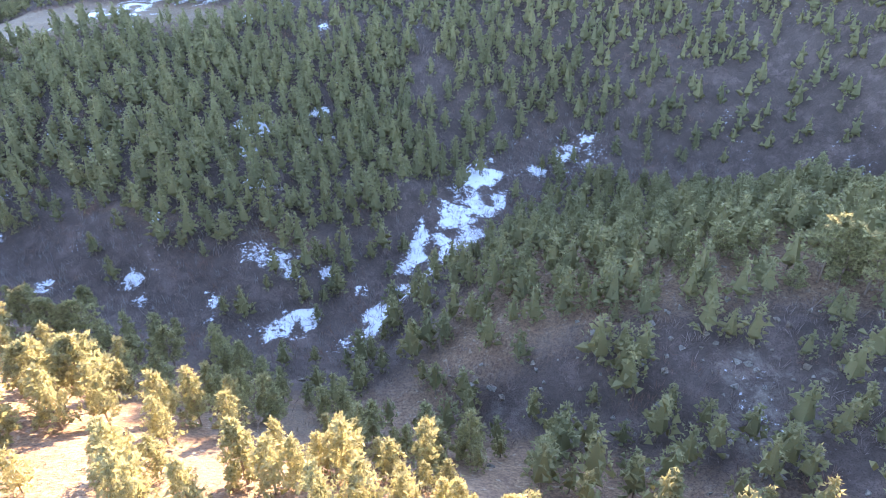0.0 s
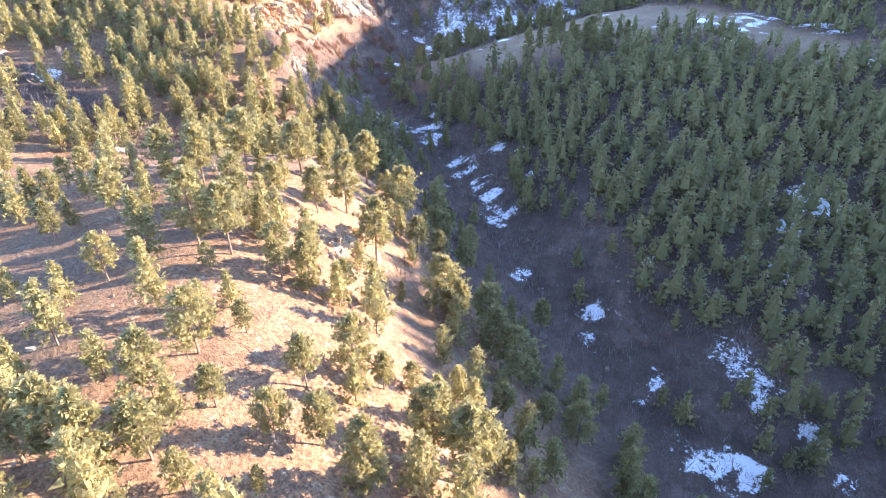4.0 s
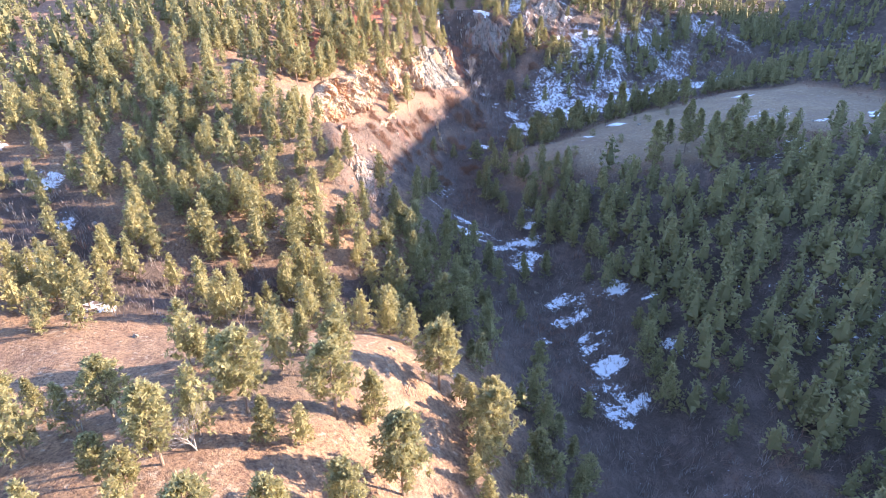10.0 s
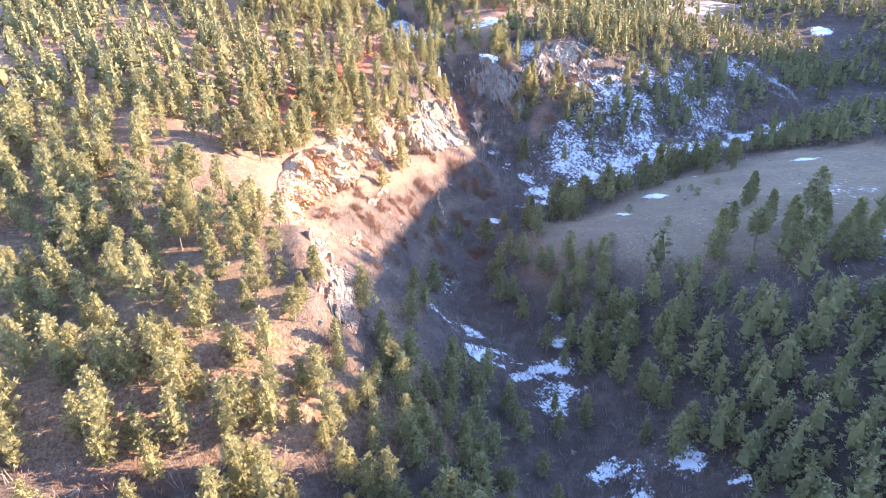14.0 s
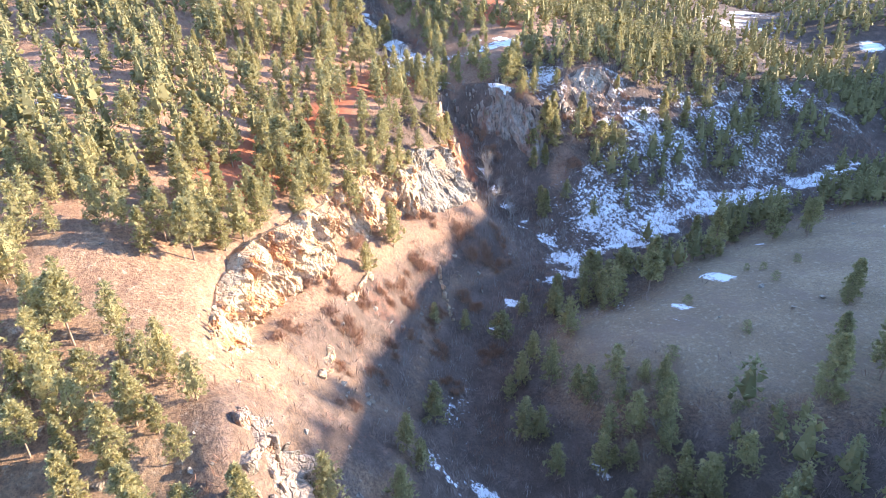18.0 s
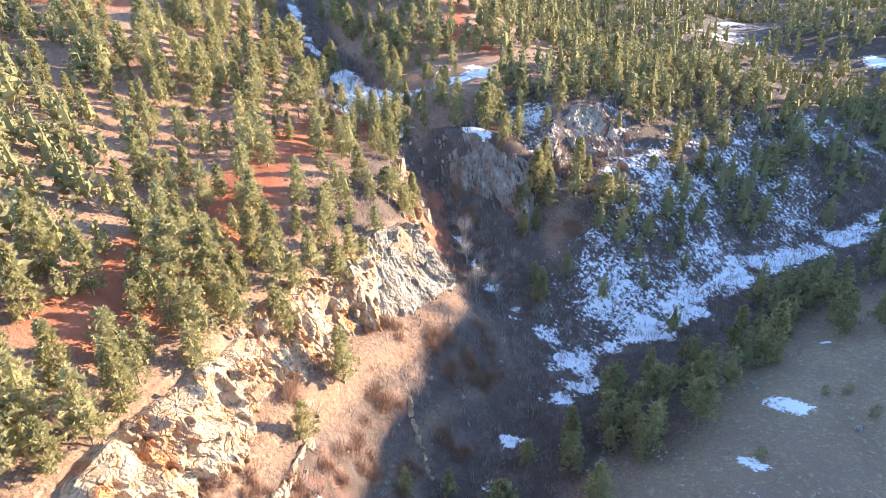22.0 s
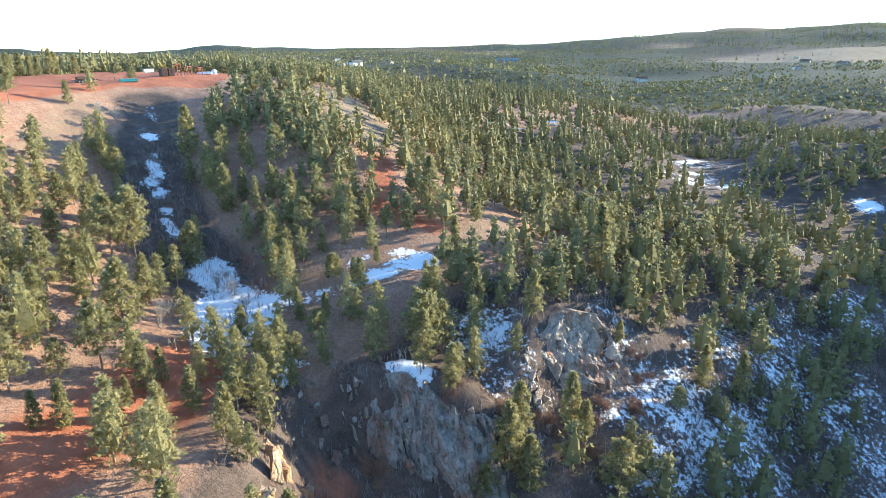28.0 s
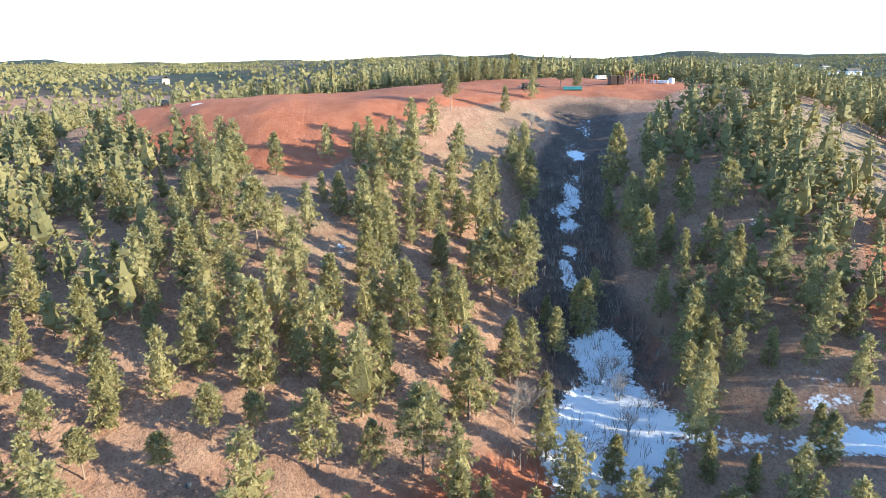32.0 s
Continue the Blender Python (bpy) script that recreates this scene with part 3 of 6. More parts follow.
def covers(x, y, z):
    """How much of the ground is snow, red earth, dry grass, dead brush and bare stone."""
    creek = distance_to(x, y, MAIN_CREEK)
    breaks = 0.5 + 0.5 * ripple(x, y, 14, 21)
    patches = 0.5 + 0.5 * ripple(x, y, 30, 22)
    meadow, red, talus = within(x, y, MEADOW_SHAPE, 14), within(x, y, RED_SHAPE, 3), within(x, y, TALUS_SHAPE, 4)
    basin, snowy = within(x, y, BASIN_SHAPE, 3), within(x, y, SNOWY_SIDE, 10)
    snow = 0.42 * np.clip(1.15 - creek / 10, 0, 1) * np.clip(0.1 + 0.6 * breaks + 0.9 * (0.5 - np.abs(ripple(x, y, 7, 27))), 0, 1)
    snow = np.maximum(snow, snowy * (0.25 + 0.2 * breaks + 0.22 * (0.5 + 0.5 * ripple(x, y, 30, 26))))
    snow = np.maximum(snow, within(x, y, SNOWY_FOOT, 5) * (0.27 + 0.16 * breaks + 0.2 * (0.5 + 0.5 * ripple(x, y, 12, 25))))
    snow = np.maximum(snow, basin * np.clip(0.86 + 0.4 * ripple(x, y, 7, 29), 0, 1))
    snow = np.maximum(snow, near(x, y, [(-300, 268), (-297, 306), (-297, 330), (-291, 356), (-284, 400)], 2.5, 6) * np.clip(0.28 + 0.4 * breaks + 0.6 * (0.5 - np.abs(ripple(x, y, 8, 28))), 0, 0.8))
    snow = np.maximum(snow, near(x, y, [(-398, 266), (-392, 276), (-387, 298)], 1.5, 3) * (0.72 + 0.45 * ripple(x, y, 5, 63)))
    snow = np.maximum(snow, near(x, y, UPPER_CREEK[4:], 2, 5) * (0.12 + 0.4 * breaks + 1.2 * (0.12 * ripple(x, y, 5, 61) + 0.1 * ripple(x, y, 2.6, 62))))
    snow = np.maximum(snow, near(x, y, [(-365, 271), (-360, 274.5)], 1.0, 2.2) * 0.9)
    snow = np.maximum(snow, near(x, y, [(-377, 252), (-380, 256)], 1.5, 3) * 0.8)
    snow = np.maximum(snow, within(x, y, SPUR_SIDE, 8) * (0.5 * breaks - 0.1))
    ragged = 0.12 * ripple(x, y, 5, 61) + 0.1 * ripple(x, y, 2.6, 62)
    for px, py, wide in CREEK_SNOW + SIDE_CREEK_SNOW + HILL_SNOW + BASIN_SNOW:  # centre and radius
        snow = np.maximum(snow, np.clip(1.55 - np.hypot(x - px, y - py) / wide, 0, 0.8) * ((0.68 if wide < 10 and px > -400 else 0.48) + 3.0 * ragged))
    snow = np.maximum(snow, within(x, y, SNOW_BANK, 3) * (0.54 + 2.8 * ragged))
    for px, py, wide in MEADOW_SNOW:
        snow = np.maximum(snow, np.clip(1.5 - np.hypot((x - px) / wide, (y - py) / (wide * 0.6)), 0, 0.66))
    snow = np.maximum(snow, near(x, y, [(-487, 270), (-474, 265), (-465, 262.5), (-451, 259), (-436, 256)], 0.6, 2.0) * (0.54 + 2.8 * ragged))
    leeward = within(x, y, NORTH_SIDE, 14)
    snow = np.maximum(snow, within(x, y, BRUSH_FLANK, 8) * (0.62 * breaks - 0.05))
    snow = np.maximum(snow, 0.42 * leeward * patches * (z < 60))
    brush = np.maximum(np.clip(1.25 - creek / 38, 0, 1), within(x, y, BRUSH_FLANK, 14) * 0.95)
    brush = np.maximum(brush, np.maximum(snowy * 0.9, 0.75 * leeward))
    brush = np.maximum(brush, near(x, y, WEST_GULLY, 5, 16) * 0.9)
    brush = np.maximum(brush, np.maximum(near(x, y, SIDE_CREEK, 8, 12), near(x, y, UPPER_CREEK[3:], 7, 8) * 0.9))
    brush = np.maximum(brush, within(x, y, [(-180, 178), (-195, 215), (-150, 245), (-60, 290), (20, 260), (0, 200), (-60, 155)], 12) * 0.85)
    grass = np.maximum(meadow, 0.55 * patches)
    far, open_field = np.hypot(x + 300, y - 250) > 620, fields(x, y)
    brush = np.where(far, 1 - open_field, brush)
    grass = np.where(far, open_field, grass)
    # Far ground to be darkened as closed canopy and its shade.
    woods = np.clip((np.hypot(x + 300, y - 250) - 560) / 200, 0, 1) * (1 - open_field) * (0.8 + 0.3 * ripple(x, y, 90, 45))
    open_slope = np.maximum(near(x, y, CREST, 9, 8), np.maximum(near(x, y, GULLY_HEAD, 6, 6), near(x, y, SUNNY_GAP, 5, 5)))
    brush = np.maximum(brush, near(x, y, CLIFF_BACK, 5, 6) * 0.7)
    brush, grass = brush * (1 - open_slope), np.maximum(grass, np.where(y > 300, 1.0, 0.5) * open_slope)
    brush = np.maximum(brush, within(x, y, SPUR_SIDE, 12) * 0.85)
    brush = np.maximum(brush, within(x, y, [(-300, 255), (-340, 246), (-372, 256), (-372, 280), (-350, 285), (-320, 268)], 5))
    brush = np.maximum(brush, within(x, y, OUTCROP_SHAPE, 6) * 0.9)
    brush = np.maximum(brush, 0.6 * (x > -165) * np.clip((112 - y) / 20, 0, 1) * patches)
    brush = np.maximum(brush * (1 - 0.75 * talus), np.maximum(talus * (0.5 + 0.35 * breaks), near(x, y, CRAG_FOOT, 8, 10) * 0.6)) * (1 - meadow)
    snow = np.maximum(snow, within(x, y, OUTCROP_SHAPE, 4) * (0.22 + 0.36 * breaks))
    rock = np.maximum(talus * 0.35, near(x, y, CRAG_FOOT, 4, 6) * 0.35)
    rock = np.maximum(rock, within(x, y, SPUR_SIDE, 8) * (0.05 + 0.45 * breaks))
    rock = np.maximum(rock, within(x, y, OUTCROP_SHAPE, 3) * 0.3)
    redness = np.maximum(red, 0.42 * np.clip((-x - 280) / 100, 0, 1) * patches * (y < 300) * (z > 30))
    redness = np.maximum(redness, near(x, y, [(-318, 158), (-334, 178), (-352, 196), (-372, 214), (-384, 240)], 5, 12) * (0.55 + 0.4 * breaks))
    redness = np.maximum(redness, near(x, y, [(-432, 318), (-412, 304), (-398, 310)], 2, 6) * 0.75)
    redness = np.maximum(redness, talus * (0.16 + 0.26 * breaks))
    redness = np.maximum(redness, near(x, y, [(-348, 247), (-362, 254)], 3, 5) * 0.6)
    return np.clip(np.stack([snow, redness, grass], -1), 0, 1), np.clip(np.stack([brush, rock, woods], -1), 0, 1)


def steps_out(start, stop, step, far, grow=1.09):
    """Grid lines: even between start and stop, wider and wider outside."""
    mid = list(np.arange(start, stop + step / 2, step))
    low, high, d = [], [], step
    while (start - (low[-1] if low else start)) < far:
        d *= grow
        low.append((low[-1] if low else start) - d)
        high.append((high[-1] if high else mid[-1]) + d)
    return np.array(low[::-1] + mid + high)


def mesh_of(name, verts, faces, material, smooth=False, tint=None, leafy=None):
    """A mesh from arrays: corners (n, 3) and faces (m, 3 or 4)."""
    me = bpy.data.meshes.new(name)
    k = faces.shape[1]
    me.vertices.add(len(verts))
    me.vertices.foreach_set("co", np.ascontiguousarray(verts, np.float32).ravel())
    me.loops.add(faces.size)
    me.loops.foreach_set("vertex_index", np.ascontiguousarray(faces, np.int32).ravel())
    me.polygons.add(len(faces))
    me.polygons.foreach_set("loop_start", np.arange(0, faces.size, k, dtype=np.int32))
    me.polygons.foreach_set("use_smooth", np.full(len(faces), smooth))
    if tint is not None:
        me.attributes.new("tint", "FLOAT", "POINT").data.foreach_set("value", np.ascontiguousarray(tint, np.float32))
    me.update(calc_edges=True)
    if leafy is not None:
        me.attributes.new("custom_normal", "FLOAT_VECTOR", "POINT").data.foreach_set("vector", np.ascontiguousarray(leafy, np.float32).ravel())
    me.materials.append(material)
    return me


def build_ground():
    gx, gy = steps_out(-560, 110, 2.4, 4300), steps_out(0, 430, 2.4, 4300)
    x, y = np.meshgrid(gx, gy)
    w, h = len(gx), len(gy)
    x, y = x.ravel(), y.ravel()
    z = land(x, y)
    i = (np.arange(h - 1)[:, None] * w + np.arange(w - 1)[None, :]).ravel()
    me = mesh_of("ground", np.stack([x, y, z], -1), np.stack([i, i + 1, i + w + 1, i + w], -1), GROUND, True)
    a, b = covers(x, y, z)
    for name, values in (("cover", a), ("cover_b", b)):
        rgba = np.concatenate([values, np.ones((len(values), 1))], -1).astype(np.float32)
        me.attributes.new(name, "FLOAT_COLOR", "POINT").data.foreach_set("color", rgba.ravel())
    return tagged(new("ground", me), "canyon hillsides of dry grass, red soil and old snow", "ground", kind="structure")


ground = build_ground()


# ---- pines ----
def part(name, mesh, parent, label=""):
    ob = new(name, mesh)
    ob.parent = parent
    return tagged(ob, label)


def pine_arrays(rng, tall, wide, bare, limbs, pads, blades, size, slim, round_top, sides, sticks=False):
    """Crown corners, their normals, trunk corners and trunk triangles of a pine: whorled limbs that end in round tufts of needles."""
    t = (np.arange(limbs) + rng.uniform(0, 0.8, limbs)) / limbs
    t[-2:] = (0.96, 1.0)
    girth = np.minimum(1.0, 0.6 + 2.2 * t) * (1 - t ** (1.25 + 1.5 * round_top)) ** (0.95 - 0.3 * round_top)
    reach = wide / 2 * girth * rng.uniform(0.62, 1.14, limbs) + 0.12
    turn = np.arange(limbs) * 2.4 + rng.normal(0, 0.45, limbs)
    climb = -0.12 + 0.55 * t + rng.normal(0, 0.12, limbs)
    root = tall * (bare + (0.985 - bare) * t)
    n = limbs * pads
    share = np.tile((np.arange(pads) + 1.0) / pads, limbs) * 0.62 + 0.38 - rng.uniform(0, 0.22, n)
    r, spread = np.repeat(reach, pads) * share, np.repeat(turn, pads) + rng.normal(0, 0.24, n)
    middle = np.stack([np.cos(spread) * r, np.sin(spread) * r, np.repeat(root, pads) + r * np.repeat(climb, pads) + rng.normal(0, 0.16, n)], -1)
    out = np.repeat(np.stack([np.cos(spread), np.sin(spread), np.full(n, 0.45)], -1), blades, 0)
    c = np.repeat(middle, blades, 0)
    d = out * 0.35 + rng.normal(0, 0.7, c.shape) * (1, 1, 0.75)
    d /= np.linalg.norm(d, axis=1, keepdims=True) + 1e-9
    side = np.cross(d, rng.normal(0, 1, d.shape))
    side /= np.linalg.norm(side, axis=1, keepdims=True) + 1e-9
    length = size * rng.uniform(0.65, 1.25, (len(d), 1))
    corner = np.stack([c + d * length * 0.12 - side * length * slim, c + d * length * 0.3 + side * length * slim, c + d * length], 1)
    facing = d * 0.45 + out * 0.75 + (0, 0, 0.2)
    facing /= np.linalg.norm(facing, axis=1, keepdims=True)
    flat = np.cross(corner[:, 1] - corner[:, 0], corner[:, 2] - corner[:, 0])
    turned = (flat * facing).sum(1) < 0
    corner[turned] = corner[turned][:, ::-1]
    crown = corner.reshape(-1, 3)
    lean = rng.normal(0, 0.014, 2)
    crown[:, :2] += lean * crown[:, 2:]
    ang = np.arange(sides) / sides * 2 * math.pi
    stem, f = [], []
    for k, (hz, thick) in enumerate(((-0.5, 0.0175), (0.45 * tall, 0.0115), (0.97 * tall, 0.002))):
        stem.append(np.stack([np.cos(ang) * tall * thick + lean[0] * hz, np.sin(ang) * tall * thick + lean[1] * hz, np.full(sides, hz)], -1))
    for k in range(2):
        for i in range(sides):
            p, q = k * sides + i, k * sides + (i + 1) % sides
            f += [(p, q, q + sides), (p, q + sides, p + sides)]
    if sticks:
        low = root - 0.06 * tall
        low[:6] = tall * bare * rng.uniform(0.35, 0.95, 6)
        far = np.where(np.arange(limbs) < 6, reach * 0.55, reach * 0.8)
        way = np.stack([np.cos(turn), np.sin(turn), climb], -1)
        foot = np.stack([lean[0] * low, lean[1] * low, low], -1)
        for k in range(limbs):
            base = len(stem) * sides if k == 0 else base + 6
            tip = foot[k] + way[k] * far[k]
            across = np.array([-way[k, 1], way[k, 0], 0]) * 0.05
            stem.append(np.array([foot[k] - across, foot[k] + across, tip, foot[k] - (0, 0, 0.05), foot[k] + (0, 0, 0.05), tip]))
            f += [(base, base + 1, base + 2), (base + 3, base + 4, base + 5)]
    return crown, np.repeat(facing, 3, 0), np.concatenate(stem), np.array(f)


def clumps(rng, tall, wide, bare, many, size, round_top):
    """The crown of a pine seen from afar: many small uneven clumps of needles, wide below and narrow above."""
    t = (np.arange(many) + rng.uniform(0, 0.9, many)) / many
    t[-2:] = (0.93, 0.99)
    girth = np.minimum(1.0, 0.62 + 2.0 * t) * (1 - t ** (1.2 + 1.4 * round_top)) ** (0.95 - 0.3 * round_top)
    reach = wide / 2 * girth * np.where(np.arange(many) % 3 == 0, rng.uniform(0.15, 0.5, many), rng.uniform(0.55, 1.12, many))
    turn = np.arange(many) * 2.4 + rng.normal(0, 0.5, many)
    middle = np.stack([np.cos(turn) * reach, np.sin(turn) * reach, tall * (bare + 0.03 + (0.95 - bare) * t)], -1)
    half = (size * (0.5 + 0.62 * girth) * rng.uniform(0.75, 1.25, many))[:, None, None]
    axes = np.array([(1, 0, 0), (-0.5, 0.87, 0), (-0.5, -0.87, 0), (0, 0, 1), (0, 0, -1)], float) * 1.12
    spin = rng.random(many) * 6.28
    ball = np.stack([axes[None, :, 0] * np.cos(spin)[:, None] - axes[None, :, 1] * np.sin(spin)[:, None], axes[None, :, 0] * np.sin(spin)[:, None] + axes[None, :, 1] * np.cos(spin)[:, None], np.tile(axes[:, 2], (many, 1)) * 0.85], -1)
    ball = ball * rng.uniform(0.6, 1.4, (many, 5, 1)) + rng.normal(0, 0.22, (many, 5, 3))
    out = np.stack([np.cos(turn), np.sin(turn), np.full(many, 0.5)], -1)
    points = middle[:, None, :] + half * (ball + 0.25 * out[:, None, :] * (ball * out[:, None, :]).sum(-1, keepdims=True))
    sides = np.array([(0, 1, 3), (1, 2, 3), (2, 0, 3), (1, 0, 4), (2, 1, 4), (0, 2, 4)])
    crown = points[:, sides].reshape(-1, 3)
    facing = ball[:, sides].mean(2) * 0.6 + out[:, None, :] * 0.7 + rng.normal(0, 0.12, (many, 6, 3))
    facing /= np.linalg.norm(facing, axis=-1, keepdims=True)
    crown_facing = np.repeat(facing.reshape(-1, 3), 3, 0)
    if many < 4:
        return crown, crown_facing
    a = np.arange(4) * 1.571 + rng.random()
    ring = np.stack([np.cos(a) * wide * 0.27, np.sin(a) * wide * 0.27, tall * (bare + 0.24) + rng.normal(0, 0.3, 4)], -1)
    ends = np.array([(0, 0, tall * 0.96), (0, 0, tall * (bare + 0.06))])
    core = np.concatenate([np.stack([ring[i], ring[(i + 1) % 4], ends[k]]) for k in range(2) for i in range(4)])
    way = np.repeat(core.reshape(-1, 3, 3).mean(1) * (1, 1, 0), 3, 0)
    way = way / (np.linalg.norm(way, axis=1, keepdims=True) + 1e-6)
    return np.concatenate([crown, core]), np.concatenate([crown_facing, way])


def stand(x, y):
    """How thickly pines stand at a place, 0 to 1."""
    clear = np.maximum(within(x, y, MEADOW_SHAPE, 6), within(x, y, RED_SHAPE, 4))
    clear = np.maximum(clear, np.maximum(within(x, y, TALUS_SHAPE, 3), within(x, y, TAN_SHELF, 4)))
    clear = np.maximum(clear, within(x, y, BASIN_SHAPE, 3))
    creek = distance_to(x, y, MAIN_CREEK)
    d = 0.45 + 0.28 * ripple(x, y, 26, 31)
    d = np.maximum(d, within(x, y, [(-205, 85), (-196, 135), (-225, 130), (-262, 122), (-300, 128), (-330, 160), (-380, 130), (-320, 60), (-250, 70)], 10) * (0.72 + 0.25 * ripple(x, y, 20, 33)))
    d = np.maximum(d, within(x, y, [(-205, 85), (-196, 135), (-225, 145), (-262, 130), (-278, 112), (-252, 68)], 6) * (0.9 + 0.2 * ripple(x, y, 20, 37)))
    forest = within(x, y, [(-195, 205), (-160, 180), (-120, 172), (-60, 150), (-20, 165), (0, 200), (-20, 300), (-100, 290), (-180, 270)], 12)
    d = np.maximum(d, forest * (0.92 + 0.25 * ripple(x, y, 24, 38)))
    d = np.maximum(d, within(x, y, [(4, 135), (5, 113), (35, 101), (70, 96), (130, 80), (180, 180), (80, 222), (40, 205), (14, 165)], 5) * (0.92 + 0.25 * ripple(x, y, 22, 40)))
    d = np.maximum(d, within(x, y, [(-395, 262), (-500, 268), (-520, 300), (-470, 330), (-400, 300)], 8) * (0.82 + 0.3 * ripple(x, y, 18, 35)))
    d = np.maximum(d, within(x, y, [(-355, 320), (-450, 330), (-560, 345), (-700, 380), (-700, 1200), (100, 1200), (300, 300), (60, 260), (-110, 330), (-230, 380), (-290, 450)], 12) * (0.5 + 0.5 * ripple(x, y, 40, 34)))
    d = np.maximum(d, within(x, y, [(60, 210), (180, 180), (300, 200), (200, 330), (40, 330), (0, 260)], 10) * (0.7 + 0.25 * ripple(x, y, 24, 36)))
    d = np.where((x > -172) & (x < -92) & (y < 108), d * 0.35, d)
    d = d * (1 - 0.6 * near(x, y, NEAR_FLANK[2:], 12, 8))
    d = np.where(creek < 11, d * 0.15, d)
    d = np.maximum(d, near(x, y, [(-268, 226), (-277, 250), (-276, 268), (-278, 290), (-270, 320), (-262, 350)], 4, 4) * 0.85)
    d = d * (1 - 0.3 * within(x, y, BRUSH_FLANK, 8)) * (1 - 0.2 * within(x, y, SNOWY_SIDE, 6)) * (1 - 0.1 * within(x, y, SPUR_SIDE, 8))
    d = d * (1 - 0.8 * near(x, y, SIDE_CREEK, 8, 6)) * (1 - near(x, y, CLIFF_BASE, 8, 1)) * (1 - near(x, y, FAR_CLIFF_BASE, 6, 1)) * (1 - near(x, y, OUTCROP_BASE, 4, 2)) * (1 - near(x, y, CRAG_BASE, 5, 1)) * (1 - near(x, y, GORGE_HEAD, 6, 2)) * (1 - near(x, y, UPPER_CREEK[4:], 3, 3))
    d = np.maximum(d, near(x, y, CLIFF_SHELF[1:7], 5, 3) * 0.95)
    clear = np.maximum(clear, within(x, y, [(-476, 258), (-470, 276), (-484, 290), (-498, 308), (-525, 345), (-570, 350), (-520, 262)], 4))
    clear = np.maximum(clear, np.maximum(near(x, y, CREST, 9, 6), np.maximum(near(x, y, GULLY_HEAD, 6, 5), near(x, y, SUNNY_GAP, 5, 4))) * 0.93)
    clear = np.maximum(clear, np.maximum(near(x, y, [(-425, 520), (-440, 545)], 16, 8), near(x, y, [(-352, 550), (-360, 565)], 10, 8)))
    d = np.maximum(d, within(x, y, [(-385, 165), (-400, 240), (-470, 240), (-490, 150), (-440, 120)], 6) * (0.72 + 0.25 * ripple(x, y, 18, 39)))
    d = np.maximum(d, within(x, y, [(-354, 281), (-382, 283), (-385, 312), (-362, 340), (-348, 335), (-352, 318), (-360, 304)], 3) * 0.8)
    d = np.maximum(d, within(x, y, [(-205, 122), (-184, 118), (-174, 140), (-190, 160), (-222, 152), (-228, 142)], 4) * 0.95)
    clear = np.maximum(clear, near(x, y, [(-204, 40), (-182, 44), (-178, 56)], 7, 4))
    return d * (1 - clear)


def sow(rng, box, cell, keep):
    """Places on a shaken grid, thinned by keep(x, y)."""
    gx, gy = np.meshgrid(np.arange(box[0], box[2], cell), np.arange(box[1], box[3], cell))
    x = gx.ravel() + rng.uniform(-0.46, 0.46, gx.size) * cell
    y = gy.ravel() + rng.uniform(-0.46, 0.46, gx.size) * cell
    hit = rng.random(x.size) < keep(x, y)
    return x[hit], y[hit]


# pines and junipers that stand out: place and height
NOSE_PINES = [(-110.2, 90, 15.5), (-126.2, 93, 15), (-122.4, 83.8, 11), (-109.7, 66.3, 9.5), (-105.7, 58.9, 13), (-110.5, 55.4, 13), (-113, 63.8, 10), (-122.2, 67.3, 11), (-136.8, 66.2, 12), (-122, 60.1, 8), (-110.3, 47.3, 12), (-127.6, 47.3, 11.5), (-122.8, 51, 6.5), (-121.2, 74.7, 9.5), (-136.2, 78.6, 8), (-142.7, 78, 14), (-150.3, 77.3, 11), (-140.3, 89.7, 14), (-138.8, 95.3, 10), (-158.1, 90.9, 8), (-186.8, 114.2, 6), (-148.8, 112.8, 15.5), (-147.3, 116.3, 6), (-134.5, 114.5, 15), (-119, 107.6, 10), (-117, 112.6, 10), (-129.2, 124.3, 10), (-116.7, 121.9, 10.5), (-149.2, 62.2, 11), (-156.7, 53.5, 7)]
BANK_PINES = [(-162.9, 49, 8), (-157.1, 44.4, 7), (-136.9, 59.8, 7.5), (-133.4, 62.3, 7.5), (-143.3, 40.3, 8.5), (-149.6, 37, 9), (-127.2, 37, 8), (-132.6, 40.8, 6), (-192.2, 37.3, 10.5), (-209.2, 42.3, 10), (-237.4, 47.8, 5.5), (-179.6, 36, 7.5), (-108.7, 40.5, 8), (-134, 124.9, 10), (-185, 136.7, 13), (-148.2, 93.3, 10.5), (-140.5, 119.1, 13), (-165.7, 131.7, 6)]
CREST_PINES = [(-98.1, 98, 15.5), (-95, 99.9, 12), (-94.9, 109.5, 14), (-95.2, 128.2, 10.5), (-98.7, 64, 10.5), (-96.3, 67.4, 9.5), (-95, 73.8, 8), (-102, 53.9, 5), (-100.5, 89.5, 5), (-74.4, 27.5, 11.5), (-71.4, 29.6, 12), (-71, 34.6, 10), (-77.2, 23.9, 11), (-75.1, 43.4, 7), (-79.5, 37.8, 10), (-84.3, 45.1, 11), (-98.6, 102.2, 11), (-79.5, 101.6, 15.5), (-69.4, 88.9, 9), (-76.3, 63.7, 11), (-74.8, 55.3, 9), (-74, 67, 7.5), (-56.7, 69.1, 15.5), (-68.6, 47.7, 8), (-66.2, 52.7, 9), (-59.4, 54.5, 13), (-62.6, 67.7, 13), (-99.4, 69.3, 9), (-65.6, 36.1, 6.5), (-62.5, 42.7, 4.5)]
